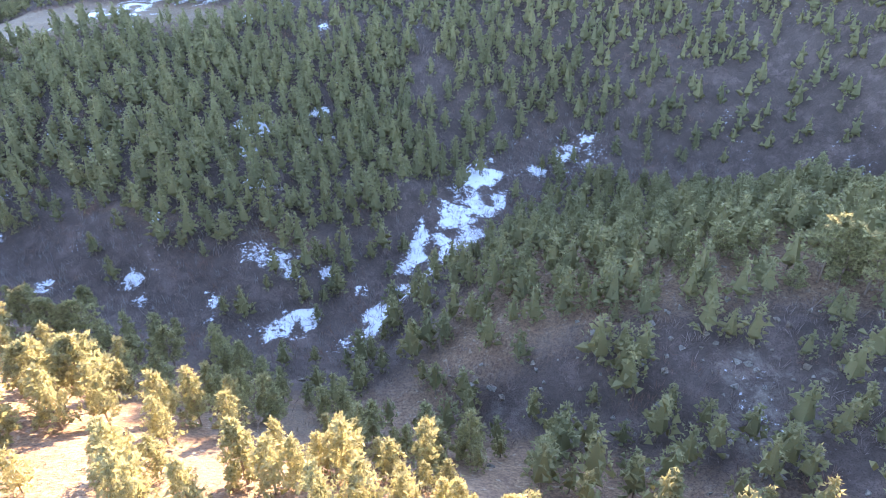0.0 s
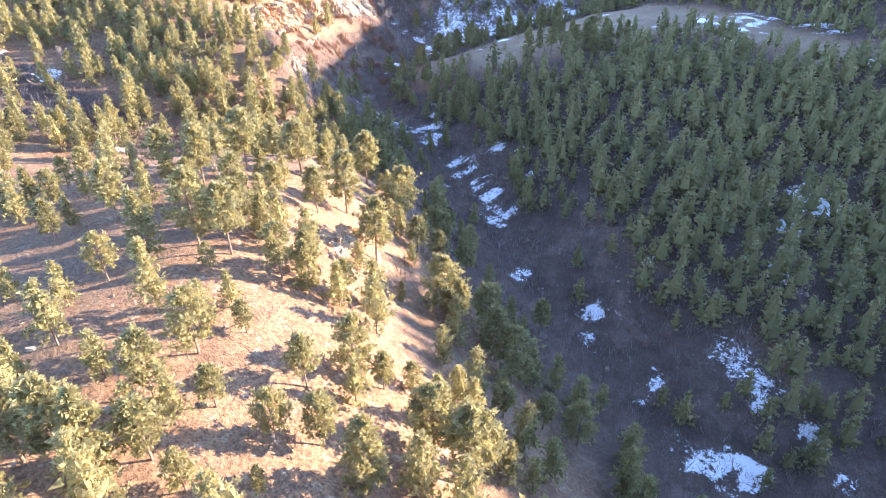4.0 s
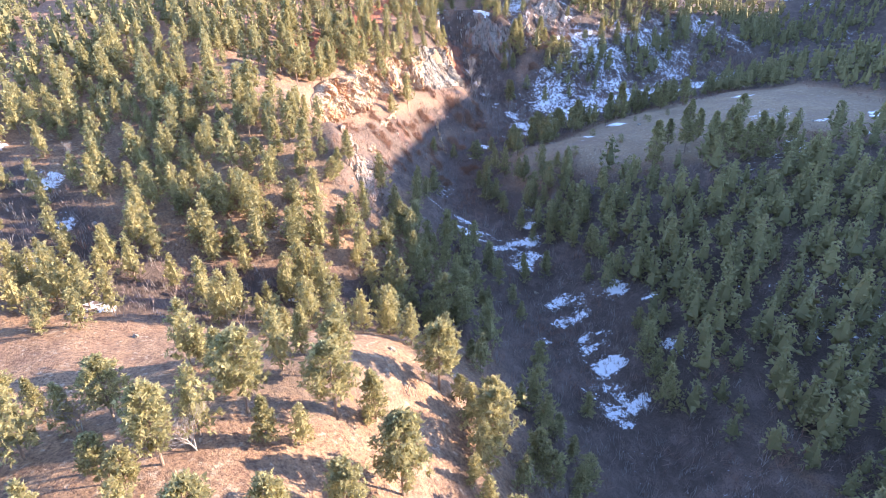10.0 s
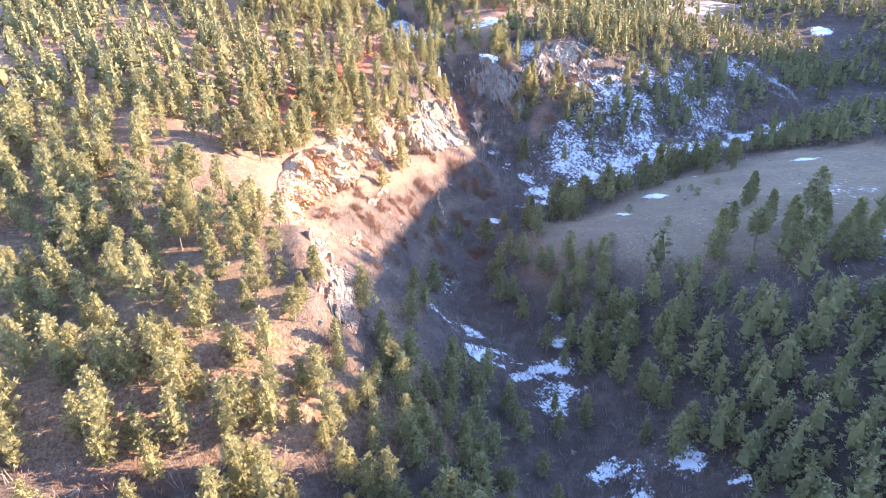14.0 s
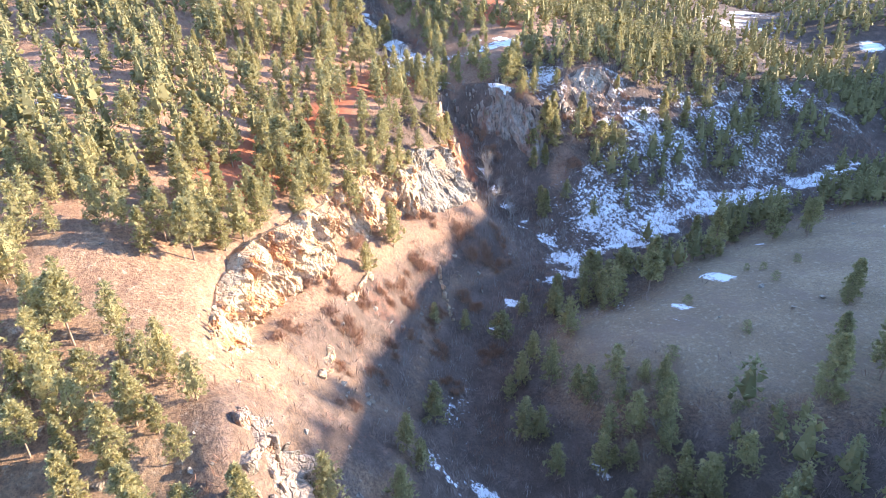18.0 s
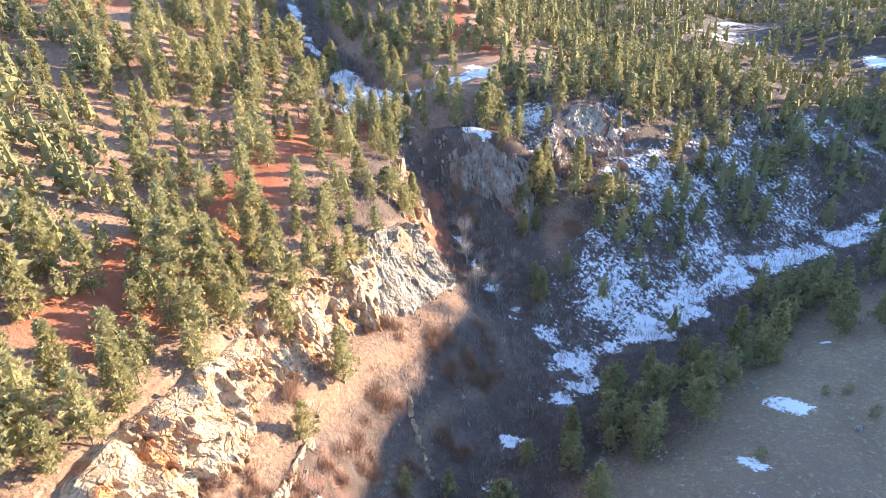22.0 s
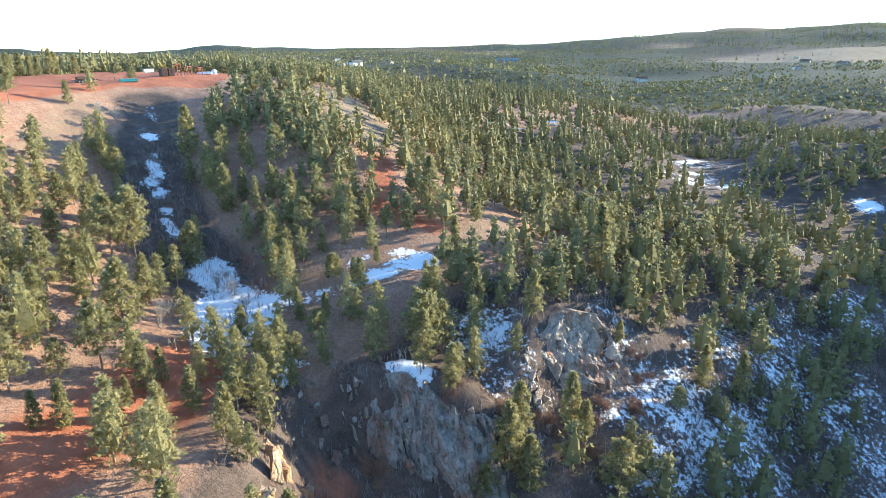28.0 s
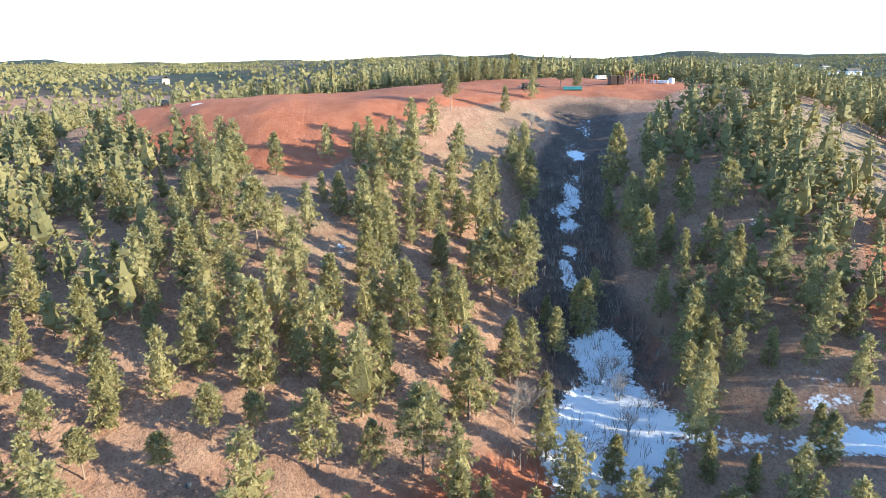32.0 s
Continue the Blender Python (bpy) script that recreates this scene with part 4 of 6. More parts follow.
FLANK_PINES = [(-86.3, 52.5, 6), (-67.5, 98.4, 9.5), (-62.8, 103.9, 11.5), (-74, 72.3, 6)]
CLIFF_PINES = [(-311.1, 144.9, 12.5), (-300.6, 158.1, 12), (-313.9, 169.3, 11), (-359.2, 177.1, 14), (-353.7, 171.8, 9.5), (-349.6, 189.9, 8.5), (-320.1, 150.3, 13), (-306.7, 151.9, 12), (-290.5, 141.4, 12.5), (-293.4, 148.3, 9), (-296, 137.7, 11), (-291.2, 133.2, 10), (-308.5, 137.6, 9), (-331.1, 193.3, 10), (-327.3, 188.3, 13), (-334.3, 200.4, 7), (-350.6, 214.8, 6), (-348.5, 239.2, 10.5), (-363.3, 237, 9), (-347.8, 223.4, 10), (-343.7, 228.8, 10), (-321.4, 182.7, 10.5), (-321.1, 177.7, 15), (-322.2, 172.5, 16), (-334.2, 139.5, 12), (-324.4, 142.4, 13), (-329.8, 154.1, 16), (-324.2, 159.6, 12), (-357.7, 185.6, 10)]
SNOW_SIDE_PINES = [(-338.1, 270.5, 8), (-339.8, 282.2, 13), (-343.3, 280.2, 15), (-329.1, 295.4, 12.5), (-331.9, 320.6, 7), (-333.3, 333.8, 10), (-364.5, 282.6, 11), (-271, 260.9, 14), (-267.9, 284.3, 16.5), (-265.9, 311.1, 11)]
HILLSIDE_PINES = [(-418.8, 210.9, 7), (-400, 213.7, 10), (-387.6, 213.1, 11), (-401.7, 220.6, 12), (-414.5, 224.4, 13), (-410, 229.2, 9.5), (-398.8, 233.2, 15), (-428.5, 244.5, 15.5), (-410.3, 240.7, 11), (-405.9, 245.7, 6), (-388.7, 226.5, 12), (-382.3, 234, 6.5), (-380.7, 230.9, 9), (-379.4, 227.6, 5), (-376.8, 218.1, 8), (-377.8, 214.7, 6), (-375.9, 224.8, 6), (-372.1, 235.4, 8.5), (-369.5, 241.6, 8.5), (-388.6, 220.1, 7), (-426.6, 256, 8), (-424.7, 249.3, 6), (-444, 210.1, 9), (-455.1, 214.3, 7), (-425.5, 216.9, 12), (-448.9, 235, 10.5), (-439.3, 239.3, 11.5), (-465.7, 252.6, 9), (-390, 252, 8), (-502.3, 251.2, 7), (-497.9, 235.4, 10)]
MID_HILL_PINES = [(-441.1, 271.6, 9), (-429, 285.8, 8), (-424.1, 290.8, 7), (-388.9, 264.4, 7), (-379.8, 263.5, 8), (-364.7, 278.2, 14), (-367.6, 295.1, 11), (-385, 305.2, 9.5), (-399.3, 302, 10), (-404.9, 314.4, 16), (-354.2, 276, 9), (-357.1, 302, 10), (-369.6, 315.8, 6), (-375.4, 382.7, 11), (-361, 332.4, 17), (-373.3, 328.6, 7), (-408.8, 295.2, 8.5), (-400.5, 296.3, 7.5), (-393.1, 320.6, 6.5), (-347.2, 320.4, 5.5), (-356.3, 297, 4), (-390.8, 279.7, 6), (-398.4, 278.5, 5), (-450, 283.1, 9), (-465.5, 272.8, 15)]
SECOND_RIDGE_PINES = [(-266.5, 118.5, 12), (-254.7, 119.4, 8), (-258.2, 111.7, 8.5), (-261.1, 106.7, 13), (-246.9, 123.7, 11), (-244.2, 126, 6.5), (-241, 120.3, 10.5), (-244.8, 115.1, 7.5), (-248.3, 111, 8.5), (-251.3, 104.5, 9), (-231.4, 121.1, 12), (-238.8, 127.5, 6.5), (-229.6, 132.6, 9), (-237.3, 115, 11), (-235.1, 108.7, 8), (-233.4, 105.7, 8), (-227.7, 117.6, 7.5), (-224.1, 125.4, 8), (-231.6, 126, 5.5), (-280.8, 106.2, 9), (-266.6, 102.6, 9), (-226.3, 128, 7.5)]
WEST_SLOPE_PINES = [(-400.6, 194.8, 12), (-404.6, 186.8, 6), (-398.7, 203.9, 15), (-400.7, 179.6, 12), (-390.9, 185.9, 10), (-387.2, 179.8, 7), (-383.5, 186.4, 7), (-390.2, 199.2, 7.5), (-391.9, 204.6, 6), (-384.2, 195.3, 6), (-419.5, 194.6, 11), (-416.6, 188.8, 11.5), (-426.1, 197.8, 14), (-438.7, 189.6, 9), (-437.6, 168.9, 12), (-441.5, 154.4, 9), (-409.3, 167.4, 11), (-415.6, 178.4, 8.5), (-430.6, 218.5, 11), (-414.7, 212, 10), (-435.1, 230.3, 9), (-453.5, 223.5, 15), (-427.7, 239.6, 15), (-422.5, 255.6, 11), (-435.6, 271, 13), (-431.4, 281.4, 10)]
GULLY_PINES = [(-412.2, 279.9, 11), (-392.2, 275.4, 9), (-386.2, 269.1, 6), (-386.8, 278.7, 8), (-393.5, 288, 4.5), (-441.1, 288.4, 11.5), (-405.9, 280.9, 7), (-438.4, 276.3, 8), (-393.5, 172.9, 8), (-399.9, 171.2, 7), (-459.2, 194.4, 9.5), (-486.9, 151.7, 6.5), (-486.5, 142.9, 10), (-478, 134, 12), (-440.8, 160.3, 10), (-408.1, 220.6, 5)]
GORGE_PINES = [(-321, 262, 11), (-344, 275, 9), (-327, 340, 12), (-339, 298, 8), (-342, 297, 12), (-361, 275, 12), (-345, 285, 11), (-339, 277, 8)]
MEADOW_PINES = [(-258, 316, 9.5), (-225, 274, 8.5), (-210, 240, 15), (-278, 288, 13), (-273, 302, 12), (-278, 211, 11), (-283, 235, 11), (-285, 250, 12), (-266, 254, 13), (-262, 305, 13), (-255, 311, 12), (-277, 255, 13)]
GROVE_PINES = [(-226, 278, 11), (-187, 257, 13), (-203, 261, 12), (-211, 288, 11), (-206, 251, 12), (-196, 262, 13), (-192, 250, 14), (-199, 256, 13), (-210, 262, 11), (-200, 270, 12), (-190, 268, 13), (-216, 254, 10), (-207, 277, 10), (-183, 262, 14), (-180, 270, 13)]
SPUR_PINES = [(53, 114, 12), (62, 117, 12), (65, 113, 6.7), (71, 117, 10), (72, 103, 7.5), (81, 103, 15), (85, 100, 15), (78, 105, 15), (-86, 103, 14), (-25, 48, 11)]
SITE_PINES = [(-606, 232, 10), (-612, 238, 11), (-608, 245, 10), (-616, 250, 11), (-610, 256, 10), (-618, 261, 9), (-612, 268, 11), (-622, 272, 10), (-616, 279, 9), (-603, 238, 9), (-604, 251, 10), (-605, 262, 9), (-535, 274, 6), (-532, 279, 7), (-538, 281, 6), (-522, 288, 4)]
JUNIPERS = [(-246, 290, 2.4), (-243, 275, 2.6), (-250, 281, 2.2), (-253, 278, 2.0), (-252, 252, 2.8), (-233, 248, 3.0), (-238, 229, 3.6), (-233, 221, 4.4), (-220, 227, 2.6), (-272, 352, 3.6), (-112, 77, 3.4), (-104, 87, 3.0)]


def pine_label(px, py, tall):
    """What a pine looks like and stands on."""
    size = "small young" if tall < 8 else "tall" if tall > 13 else "full-grown"
    if px < -500:
        return size + " dark pine beside the red building site"
    if px < -340 and py < 245:
        return size + " olive green pine on the reddish hillside"
    if px < -255 and py < 245:
        return size + " olive green pine above the sunlit cliff"
    if py > 205 and px < -170:
        return size + " dark green pine beside the creek and meadow"
    if py < 130 and px < -195:
        return size + " olive green pine on the second ridge"
    if py < 125:
        return size + " yellow-green pine with bare trunk on the sunny ridge"
    return size + " dark green pine on the shaded slope"


def forest():
    rng = np.random.default_rng(5)
    x, y = sow(rng, (-720, -60, 230, 760), 5.0, lambda a, b: np.clip(stand(a, b), 0, 1) * np.where(b > 480, 0.6, 1))
    # Pines stay along the unseen ridge to fray its shadow.
    seen = ~((x > -110) & (y > 345) & (distance_to(x, y, SHADOW_RIDGE) > 9)) & (x < 250) & (y > -25) & ~((x < -430) & (y < 90) & (x > -520)) & ~((y > 420) & (x > -290) & (distance_to(x, y, SHADOW_RIDGE) > 9))
    x, y = x[seen], y[seen]
    chosen = np.array(NOSE_PINES + BANK_PINES + CREST_PINES + FLANK_PINES + CLIFF_PINES + SNOW_SIDE_PINES + HILLSIDE_PINES + MID_HILL_PINES + SECOND_RIDGE_PINES + WEST_SLOPE_PINES + GULLY_PINES + GORGE_PINES + MEADOW_PINES + SPUR_PINES + GROVE_PINES + SITE_PINES)
    gaps = np.hypot(chosen[:, None, 0] - chosen[None, :, 0], chosen[:, None, 1] - chosen[None, :, 1])
    chosen = chosen[[not np.any(gaps[i, :i] < 2.2) for i in range(len(chosen))]][:300]
    clear = np.hypot(x[:, None] - chosen[None, :, 0], y[:, None] - chosen[None, :, 1]).min(1) > 4.2
    x, y = x[clear], y[clear]
    z = land(x, y)
    stretch = [(-30, 30), (-180, 130), (-330, 232), (-400, 240), (-480, 225)]
    gap = np.minimum(distance_to(x, y, stretch), 55 + distance_to(x, y, [(60, 125), (-10, 190), (-150, 205), (-210, 250)]))
    gap = np.minimum(gap, distance_to(x, y, [(-110, 20), (-200, 60), (-270, 110)]))
    order = np.argsort(gap)
    x, y, z, gap = x[order], y[order], z[order], gap[order]
    kinds = []
    for k in range(14):
        r = np.random.default_rng(100 + k)
        if k < 7:
            shape = (r.uniform(5.2, 6.8), r.uniform(0.26, 0.42), 48, 5, 9, 0.72, 0.34, r.uniform(0.5, 1.0))
        else:
            shape = (r.uniform(4.6, 5.6), r.uniform(0.05, 0.16), 54, 5, 9, 0.68, 0.34, r.uniform(0.0, 0.4))
        crown, facing, stem, sf = pine_arrays(r, 10.0, *shape, 7, True)
        kinds.append((mesh_of("crown", crown, np.arange(len(crown)).reshape(-1, 3), NEEDLES, tint=np.full(len(crown), r.random()), leafy=facing), mesh_of("trunk", stem, sf, BARK)))
    picked = 300 - len(chosen)
    places = [(px, py, pz, 10 * rng.uniform(0.85, 1.45)) for px, py, pz in zip(x[:picked], y[:picked], z[:picked])]
    places += [(px, py, float(land(px, py)[0]), tall) for px, py, tall in chosen]
    for px, py, pz, tall in places:
        tree = tagged(new("pine_tree"), pine_label(px, py, tall), "tree", "pines on the canyon slopes")
        c, s = kinds[rng.integers(0, 8) if px > -200 and py < 125 else rng.integers(4, 14)]
        part("trunk", s, tree), part("crown", c, tree)
        k = tall / 10.0
        tree.matrix_world = Matrix.Translation((px, py, pz)) @ Matrix.Rotation(rng.random() * 6.28, 4, "Z") @ Matrix.Diagonal((k, k, k * rng.uniform(0.95, 1.08), 1))
    bands = [("pine_stand", gap < 55, (40, 3, 5, 0.8, 0.34), (14, 0.5)), ("pine_forest", (gap >= 55) & (gap < 165), (30, 1, 4, 0.85, 0.26), (22, 0.62)), ("distant_pines", gap >= 165, (4, 1, 1, 1.0, 0.3), (11, 0.8))]
    for name, mask, many, tiers in bands:
        mask = mask & (np.arange(len(x)) >= picked)
        sorts = []
        for k in range(14):
            r = np.random.default_rng(200 + k)
            wide, bare, top = r.uniform(4.9, 6.3), r.uniform(0.05, 0.18), r.uniform(0.0, 0.6)
            crown, facing, stem, sf = pine_arrays(r, 10.0, wide, bare, *many, top, 4)
            if tiers:
                more, way = clumps(r, 10.0, wide * 1.06, bare, *tiers, top)
                crown, facing = np.concatenate([crown, more]), np.concatenate([facing, way])
            sorts.append((crown, facing, stem, sf))
        join_trees(name, x[mask], y[mask], z[mask], sorts, rng, name != "distant_pines")


def join_trees(name, x, y, z, sorts, rng, trunks=True):
    cv, ct, cn, sv, sf, base = [], [], [], [], [], 0
    for px, py, pz in zip(x, y, z):
        crown, facing, stem, f = sorts[rng.integers(0, len(sorts))]
        k, a = rng.uniform(0.6, 1.25), rng.random() * 6.28
        spin = np.array([[math.cos(a), -math.sin(a), 0], [math.sin(a), math.cos(a), 0], [0, 0, 1]])
        turn = spin * k * np.array([[1], [1], [rng.uniform(0.95, 1.12)]])
        cv.append(crown @ turn.T + (px, py, pz))
        cn.append((facing if len(facing) == len(crown) else np.repeat(facing, 3, 0)) @ spin.T)
        ct.append(np.full(len(crown), rng.random()))
        sv.append(stem @ turn.T + (px, py, pz))
        sf.append(f + base)
        base += len(stem)
    cv = np.concatenate(cv)
    thing = tagged(new(name), "far dark pine woods on rolling hills" if name == "skyline_woods" else "thick stand of dark green pines on the slopes", "forest", kind="stuff")
    part("crowns", mesh_of("crowns", cv, np.arange(len(cv)).reshape(-1, 3), NEEDLES if name == "pine_stand" else SHADED_NEEDLES, tint=np.concatenate(ct), leafy=np.concatenate(cn)), thing)
    if trunks:
        part("trunks", mesh_of("trunks", np.concatenate(sv), np.concatenate(sf), BARK, True), thing)


forest()


def far_woods():
    """Woods out to the skyline."""
    rng = np.random.default_rng(9)

    def keep(a, b):
        away, turn = np.hypot(a + 300, b - 250), np.degrees(np.arctan2(a + 300, b - 250))
        seen = (turn < 25) & (turn > -125) & ~((a > -720) & (a < 230) & (b > -60) & (b < 760))
        wood = np.clip(0.75 + 1.5 * ripple(a, b, 190, 41) + 0.7 * ripple(a, b, 70, 42), 0, 1)
        field = fields(a, b)
        return seen * wood * (1 - field) * np.clip(1000 / away, 0, 0.9) * (away < 3400)

    x, y = sow(rng, (-3800, -1200, 700, 3800), 12.5, keep)
    sorts = []
    for k in range(10):
        r = np.random.default_rng(300 + k)
        sorts.append((*clumps(r, 10.0, r.uniform(5.0, 6.4), 0.05, 3, 2.2, 0.4), np.zeros((1, 3)), np.zeros((1, 3), int)))
    join_trees("skyline_woods", x, y, land(x, y), sorts, rng, False)


far_woods()


# ---- cliffs: blocks of stone, each on its own ----
def stone_mesh(rng, material):
    bm = bmesh.new()
    for _ in range(15):
        p = Vector((rng.uniform(-1, 1), rng.uniform(-1, 1), rng.uniform(-1, 1)))
        p = Vector([math.copysign(abs(v) ** 0.55, v) for v in p]) * 0.5
        bm.verts.new(p)
    hull = bmesh.ops.convex_hull(bm, input=bm.verts)
    bmesh.ops.delete(bm, geom=[g for g in hull["geom_interior"] if isinstance(g, bmesh.types.BMVert)], context="VERTS")
    me = bpy.data.meshes.new("stone")
    bm.to_mesh(me)
    bm.free()
    me.materials.append(material)
    return me


def along(line, s):
    """The point at the share s of a line's length."""
    p = np.array(line, float)
    d = np.concatenate([[0], np.cumsum(np.hypot(*np.diff(p[:, :2], axis=0).T))])
    return np.array([np.interp(s * d[-1], d, p[:, k]) for k in range(3)])


def cliff_face(top, foot, step, rough, seed, power, lead=26.0):
    """A broken rock face between a cliff's upper edge and its foot: ribs, steps and cracks."""
    length = sum(math.dist(a[:2], b[:2]) for a, b in zip(top, top[1:]))
    ns, nv = int(length / step) + 1, int(1.4 * max(math.dist(a, b) for a, b in zip(top, foot)) / step) + 4
    s, v = np.meshgrid(np.linspace(0, 1, ns), np.linspace(-0.1, 1.3, nv))
    s, v = s.ravel(), v.ravel()
    a, b = np.array([along(top, q) for q in s]), np.array([along(foot, q) for q in s])
    out = b[:, :2] - a[:, :2]
    out /= np.hypot(out[:, 0], out[:, 1])[:, None] + 1e-6
    m, h = s * length, v * 18.0
    blocks = lattice(np.floor((m + 0.25 * h + 1.0 * ripple(m, h, 3, seed)) / 2.4), np.floor((h + 2.2 * ripple(m, h, 5, seed + 1)) / 7.0), seed)
    small = lattice(np.floor((m + 0.4 * ripple(m, h, 2, seed + 2)) / 0.8), np.floor((h + 1.6 * ripple(m, h, 2, seed + 8)) / 2.8), seed + 5)

    def ribs(a, b, k):
        return 1 - 2.4 * np.abs(ripple(a, b, 1.0, seed + k))

    w = m + 2.2 * ripple(m, h, 6.0, seed + 14) + 0.8 * ripple(m, h, 2.2, seed + 15)
    g = h + 2.5 * ripple(m, h, 7.0, seed + 16)
    d = rough * (2.4 * ripple(w, g * 0.35, 9.0, seed + 3) + 1.1 * ribs(w / 5.2, g / 18, 11) + 0.9 * ribs(w / 2.4, g / 7, 12) + 0.45 * ribs(w / 1.1, g / 2.6, 13) + 0.8 * (blocks - 0.5) + 0.4 * (small - 0.5) - 1.5 * np.clip(2.4 * ripple(w, g * 0.6, 5.0, seed + 17) - 0.7, 0, 1)) + 0.9
    taper = np.clip(s * length / lead + 0.1, 0, 1) * np.clip((1 - s) * length / 5 + 0.2, 0, 1)
    d = np.where(v > 1, np.maximum(d, -0.4), d) * taper - 2.0 * (1 - taper)
    fall = np.where(v > 1, 0.97 + 0.3 * (v - 1), 0.02 + 0.95 * np.clip(v, 0, 1) ** power)
    p = a + (b - a) * np.stack([fall, fall, np.clip(v, 0, 2)], -1)
    p[:, :2] += out * np.where(v < 0, 48 * v, d)[:, None]
    edge = np.clip(1 - np.abs(v) * 2.2, 0, 1)
    p[:, 2] += np.where(v < 0, 14 * v, 0.25 * (small - 0.5)) + rough * (0.4 * ripple(m, h, 3.1, seed + 6) * (v >= 0) - edge * np.clip(2.6 * ripple(m, m * 0, 6, seed + 9) + 0.4, 0, 2.2))
    i = (np.arange(nv - 1)[:, None] * ns + np.arange(ns - 1)[None, :]).ravel()
    return p, np.stack([i, i + 1, i + ns + 1, i + ns], -1)


def rock_cliff(name, label, top, foot, count, size, materials, seed, rough=1.0, power=1.25, lead=26.0):
    """A rock face with stones standing out of it."""
    rng = np.random.default_rng(seed)
    thing = tagged(new(name), label, "cliff")
    p, f = cliff_face(top, foot, 0.4, rough, seed, power, lead)
    part("rock_face", mesh_of("rock_face", p, f, materials[0]), thing)
    kinds = [stone_mesh(rng, m) for m in materials for _ in range(6)]
    for _ in range(count):
        s, v = rng.random(), rng.random()
        a, b = along(top, s), along(foot, s)
        q = a + (b - a) * np.array([0.02 + 0.95 * v ** power, 0.02 + 0.95 * v ** power, v])
        out = b[:2] - a[:2]
        out = out / (np.hypot(*out) + 1e-6)
        q[:2] += out * rng.uniform(-0.2, 0.9)
        turn = math.atan2(out[1], out[0]) + rng.normal(0, 0.5)
        k = size * rng.uniform(0.5, 1.3)
        ob = part("stone", kinds[rng.integers(0, len(kinds))], thing)
        ob.matrix_world = Matrix.Translation(q) @ Matrix.Rotation(turn, 4, "Z") @ Matrix.Rotation(rng.normal(0, 0.3), 4, "Y") @ Matrix.Diagonal((k, k * rng.uniform(0.6, 1.2), k * rng.uniform(0.9, 2.4), 1))
    return thing


rock_cliff("rock_cliff", "sunlit buff and orange sandstone cliff above scree", CLIFF_TOP[:7], CLIFF_FOOT[:7], 80, 0.95, (BUFF_ROCK,), 1, 1.15, 1.6)
rock_cliff("rock_buttress", "pale grey limestone buttress at the cliff end", [(-328, 213, 36), (-333, 221, 37.5), (-335.5, 229, 36), (-339, 236, 32)], [(-319, 211, 20), (-321.5, 224, 19), (-327, 235, 17), (-335, 242, 17)], 14, 0.9, (GREY_ROCK,), 2, 1.7, 1.9)
rock_cliff("canyon_head_cliff", "shaded grey limestone cliff at the canyon head", [(-371, 246, 40.5), (-376, 251, 40.5)] + FAR_CLIFF_TOP[1:], [(-364, 249, 24), (-369, 254, 25)] + FAR_CLIFF_FOOT[1:], 70, 1.6, (DARK_ROCK, DARK_ROCK, GREY_ROCK), 3)
rock_cliff("rock_outcrop", "broken grey and buff rock outcrop among pines", OUTCROP_TOP[:4], OUTCROP_FOOT, 34, 1.7, (SCREE_ROCK, SCREE_ROCK, DARK_ROCK), 4, 1.3)
rock_cliff("rock_crag", "small pale crag on the ridge end", CRAG_TOP, CRAG_FOOT, 34, 1.8, (SCREE_ROCK, GREY_ROCK), 5, 1.5, 1.25, 3.0)
rock_cliff("canyon_wall", "buff rock wall at the gorge side", [(-346, 229, 38), (-356, 240, 39), (-367, 243.5, 40.5)], [(-341, 237, 22), (-350, 246, 22), (-360, 251, 21)], 40, 2.2, (BUFF_ROCK,), 6)
rock_cliff("rock_ledge", "low pale stone ledge on a sunny slope", [(-96, 66, 33), (-108, 76, 33), (-118, 88, 31)], [(-94, 69, 29.5), (-106, 79, 29.5), (-116, 91, 28)], 36, 1.5, (BUFF_ROCK, GREY_ROCK), 7, 0.5)


def rock_rib(start, end, count, size, seed):
    """A low rib of broken rock that stands out of the scree, stone by stone."""
    rng = np.random.default_rng(seed)
    thing = tagged(new("rock_rib"), "low rib of broken buff rock in the scree", "rock", "rock ribs in the scree")
    kinds = [stone_mesh(rng, BUFF_ROCK) for _ in range(4)]
    turn = math.atan2(end[1] - start[1], end[0] - start[0])
    for k in range(count):
        s = (k + rng.uniform(0, 0.8)) / count
        x, y = start[0] + (end[0] - start[0]) * s + rng.normal(0, 0.35), start[1] + (end[1] - start[1]) * s + rng.normal(0, 0.35)
        big = size * rng.uniform(0.6, 1.3)
        ob = part("stone", kinds[rng.integers(0, 4)], thing)
        ob.matrix_world = Matrix.Translation((x, y, float(land(x, y)[0]) + 0.15 * big)) @ Matrix.Rotation(turn + rng.normal(0, 0.3), 4, "Z") @ Matrix.Diagonal((big * 1.7, big, big * rng.uniform(0.8, 1.3), 1))


rock_rib((-289, 173.5), (-301, 185), 14, 1.3, 71)
rock_rib((-267, 157.5), (-277, 163.5), 11, 1.4, 72)
rock_rib((-292, 205), (-307, 209), 14, 1.2, 73)


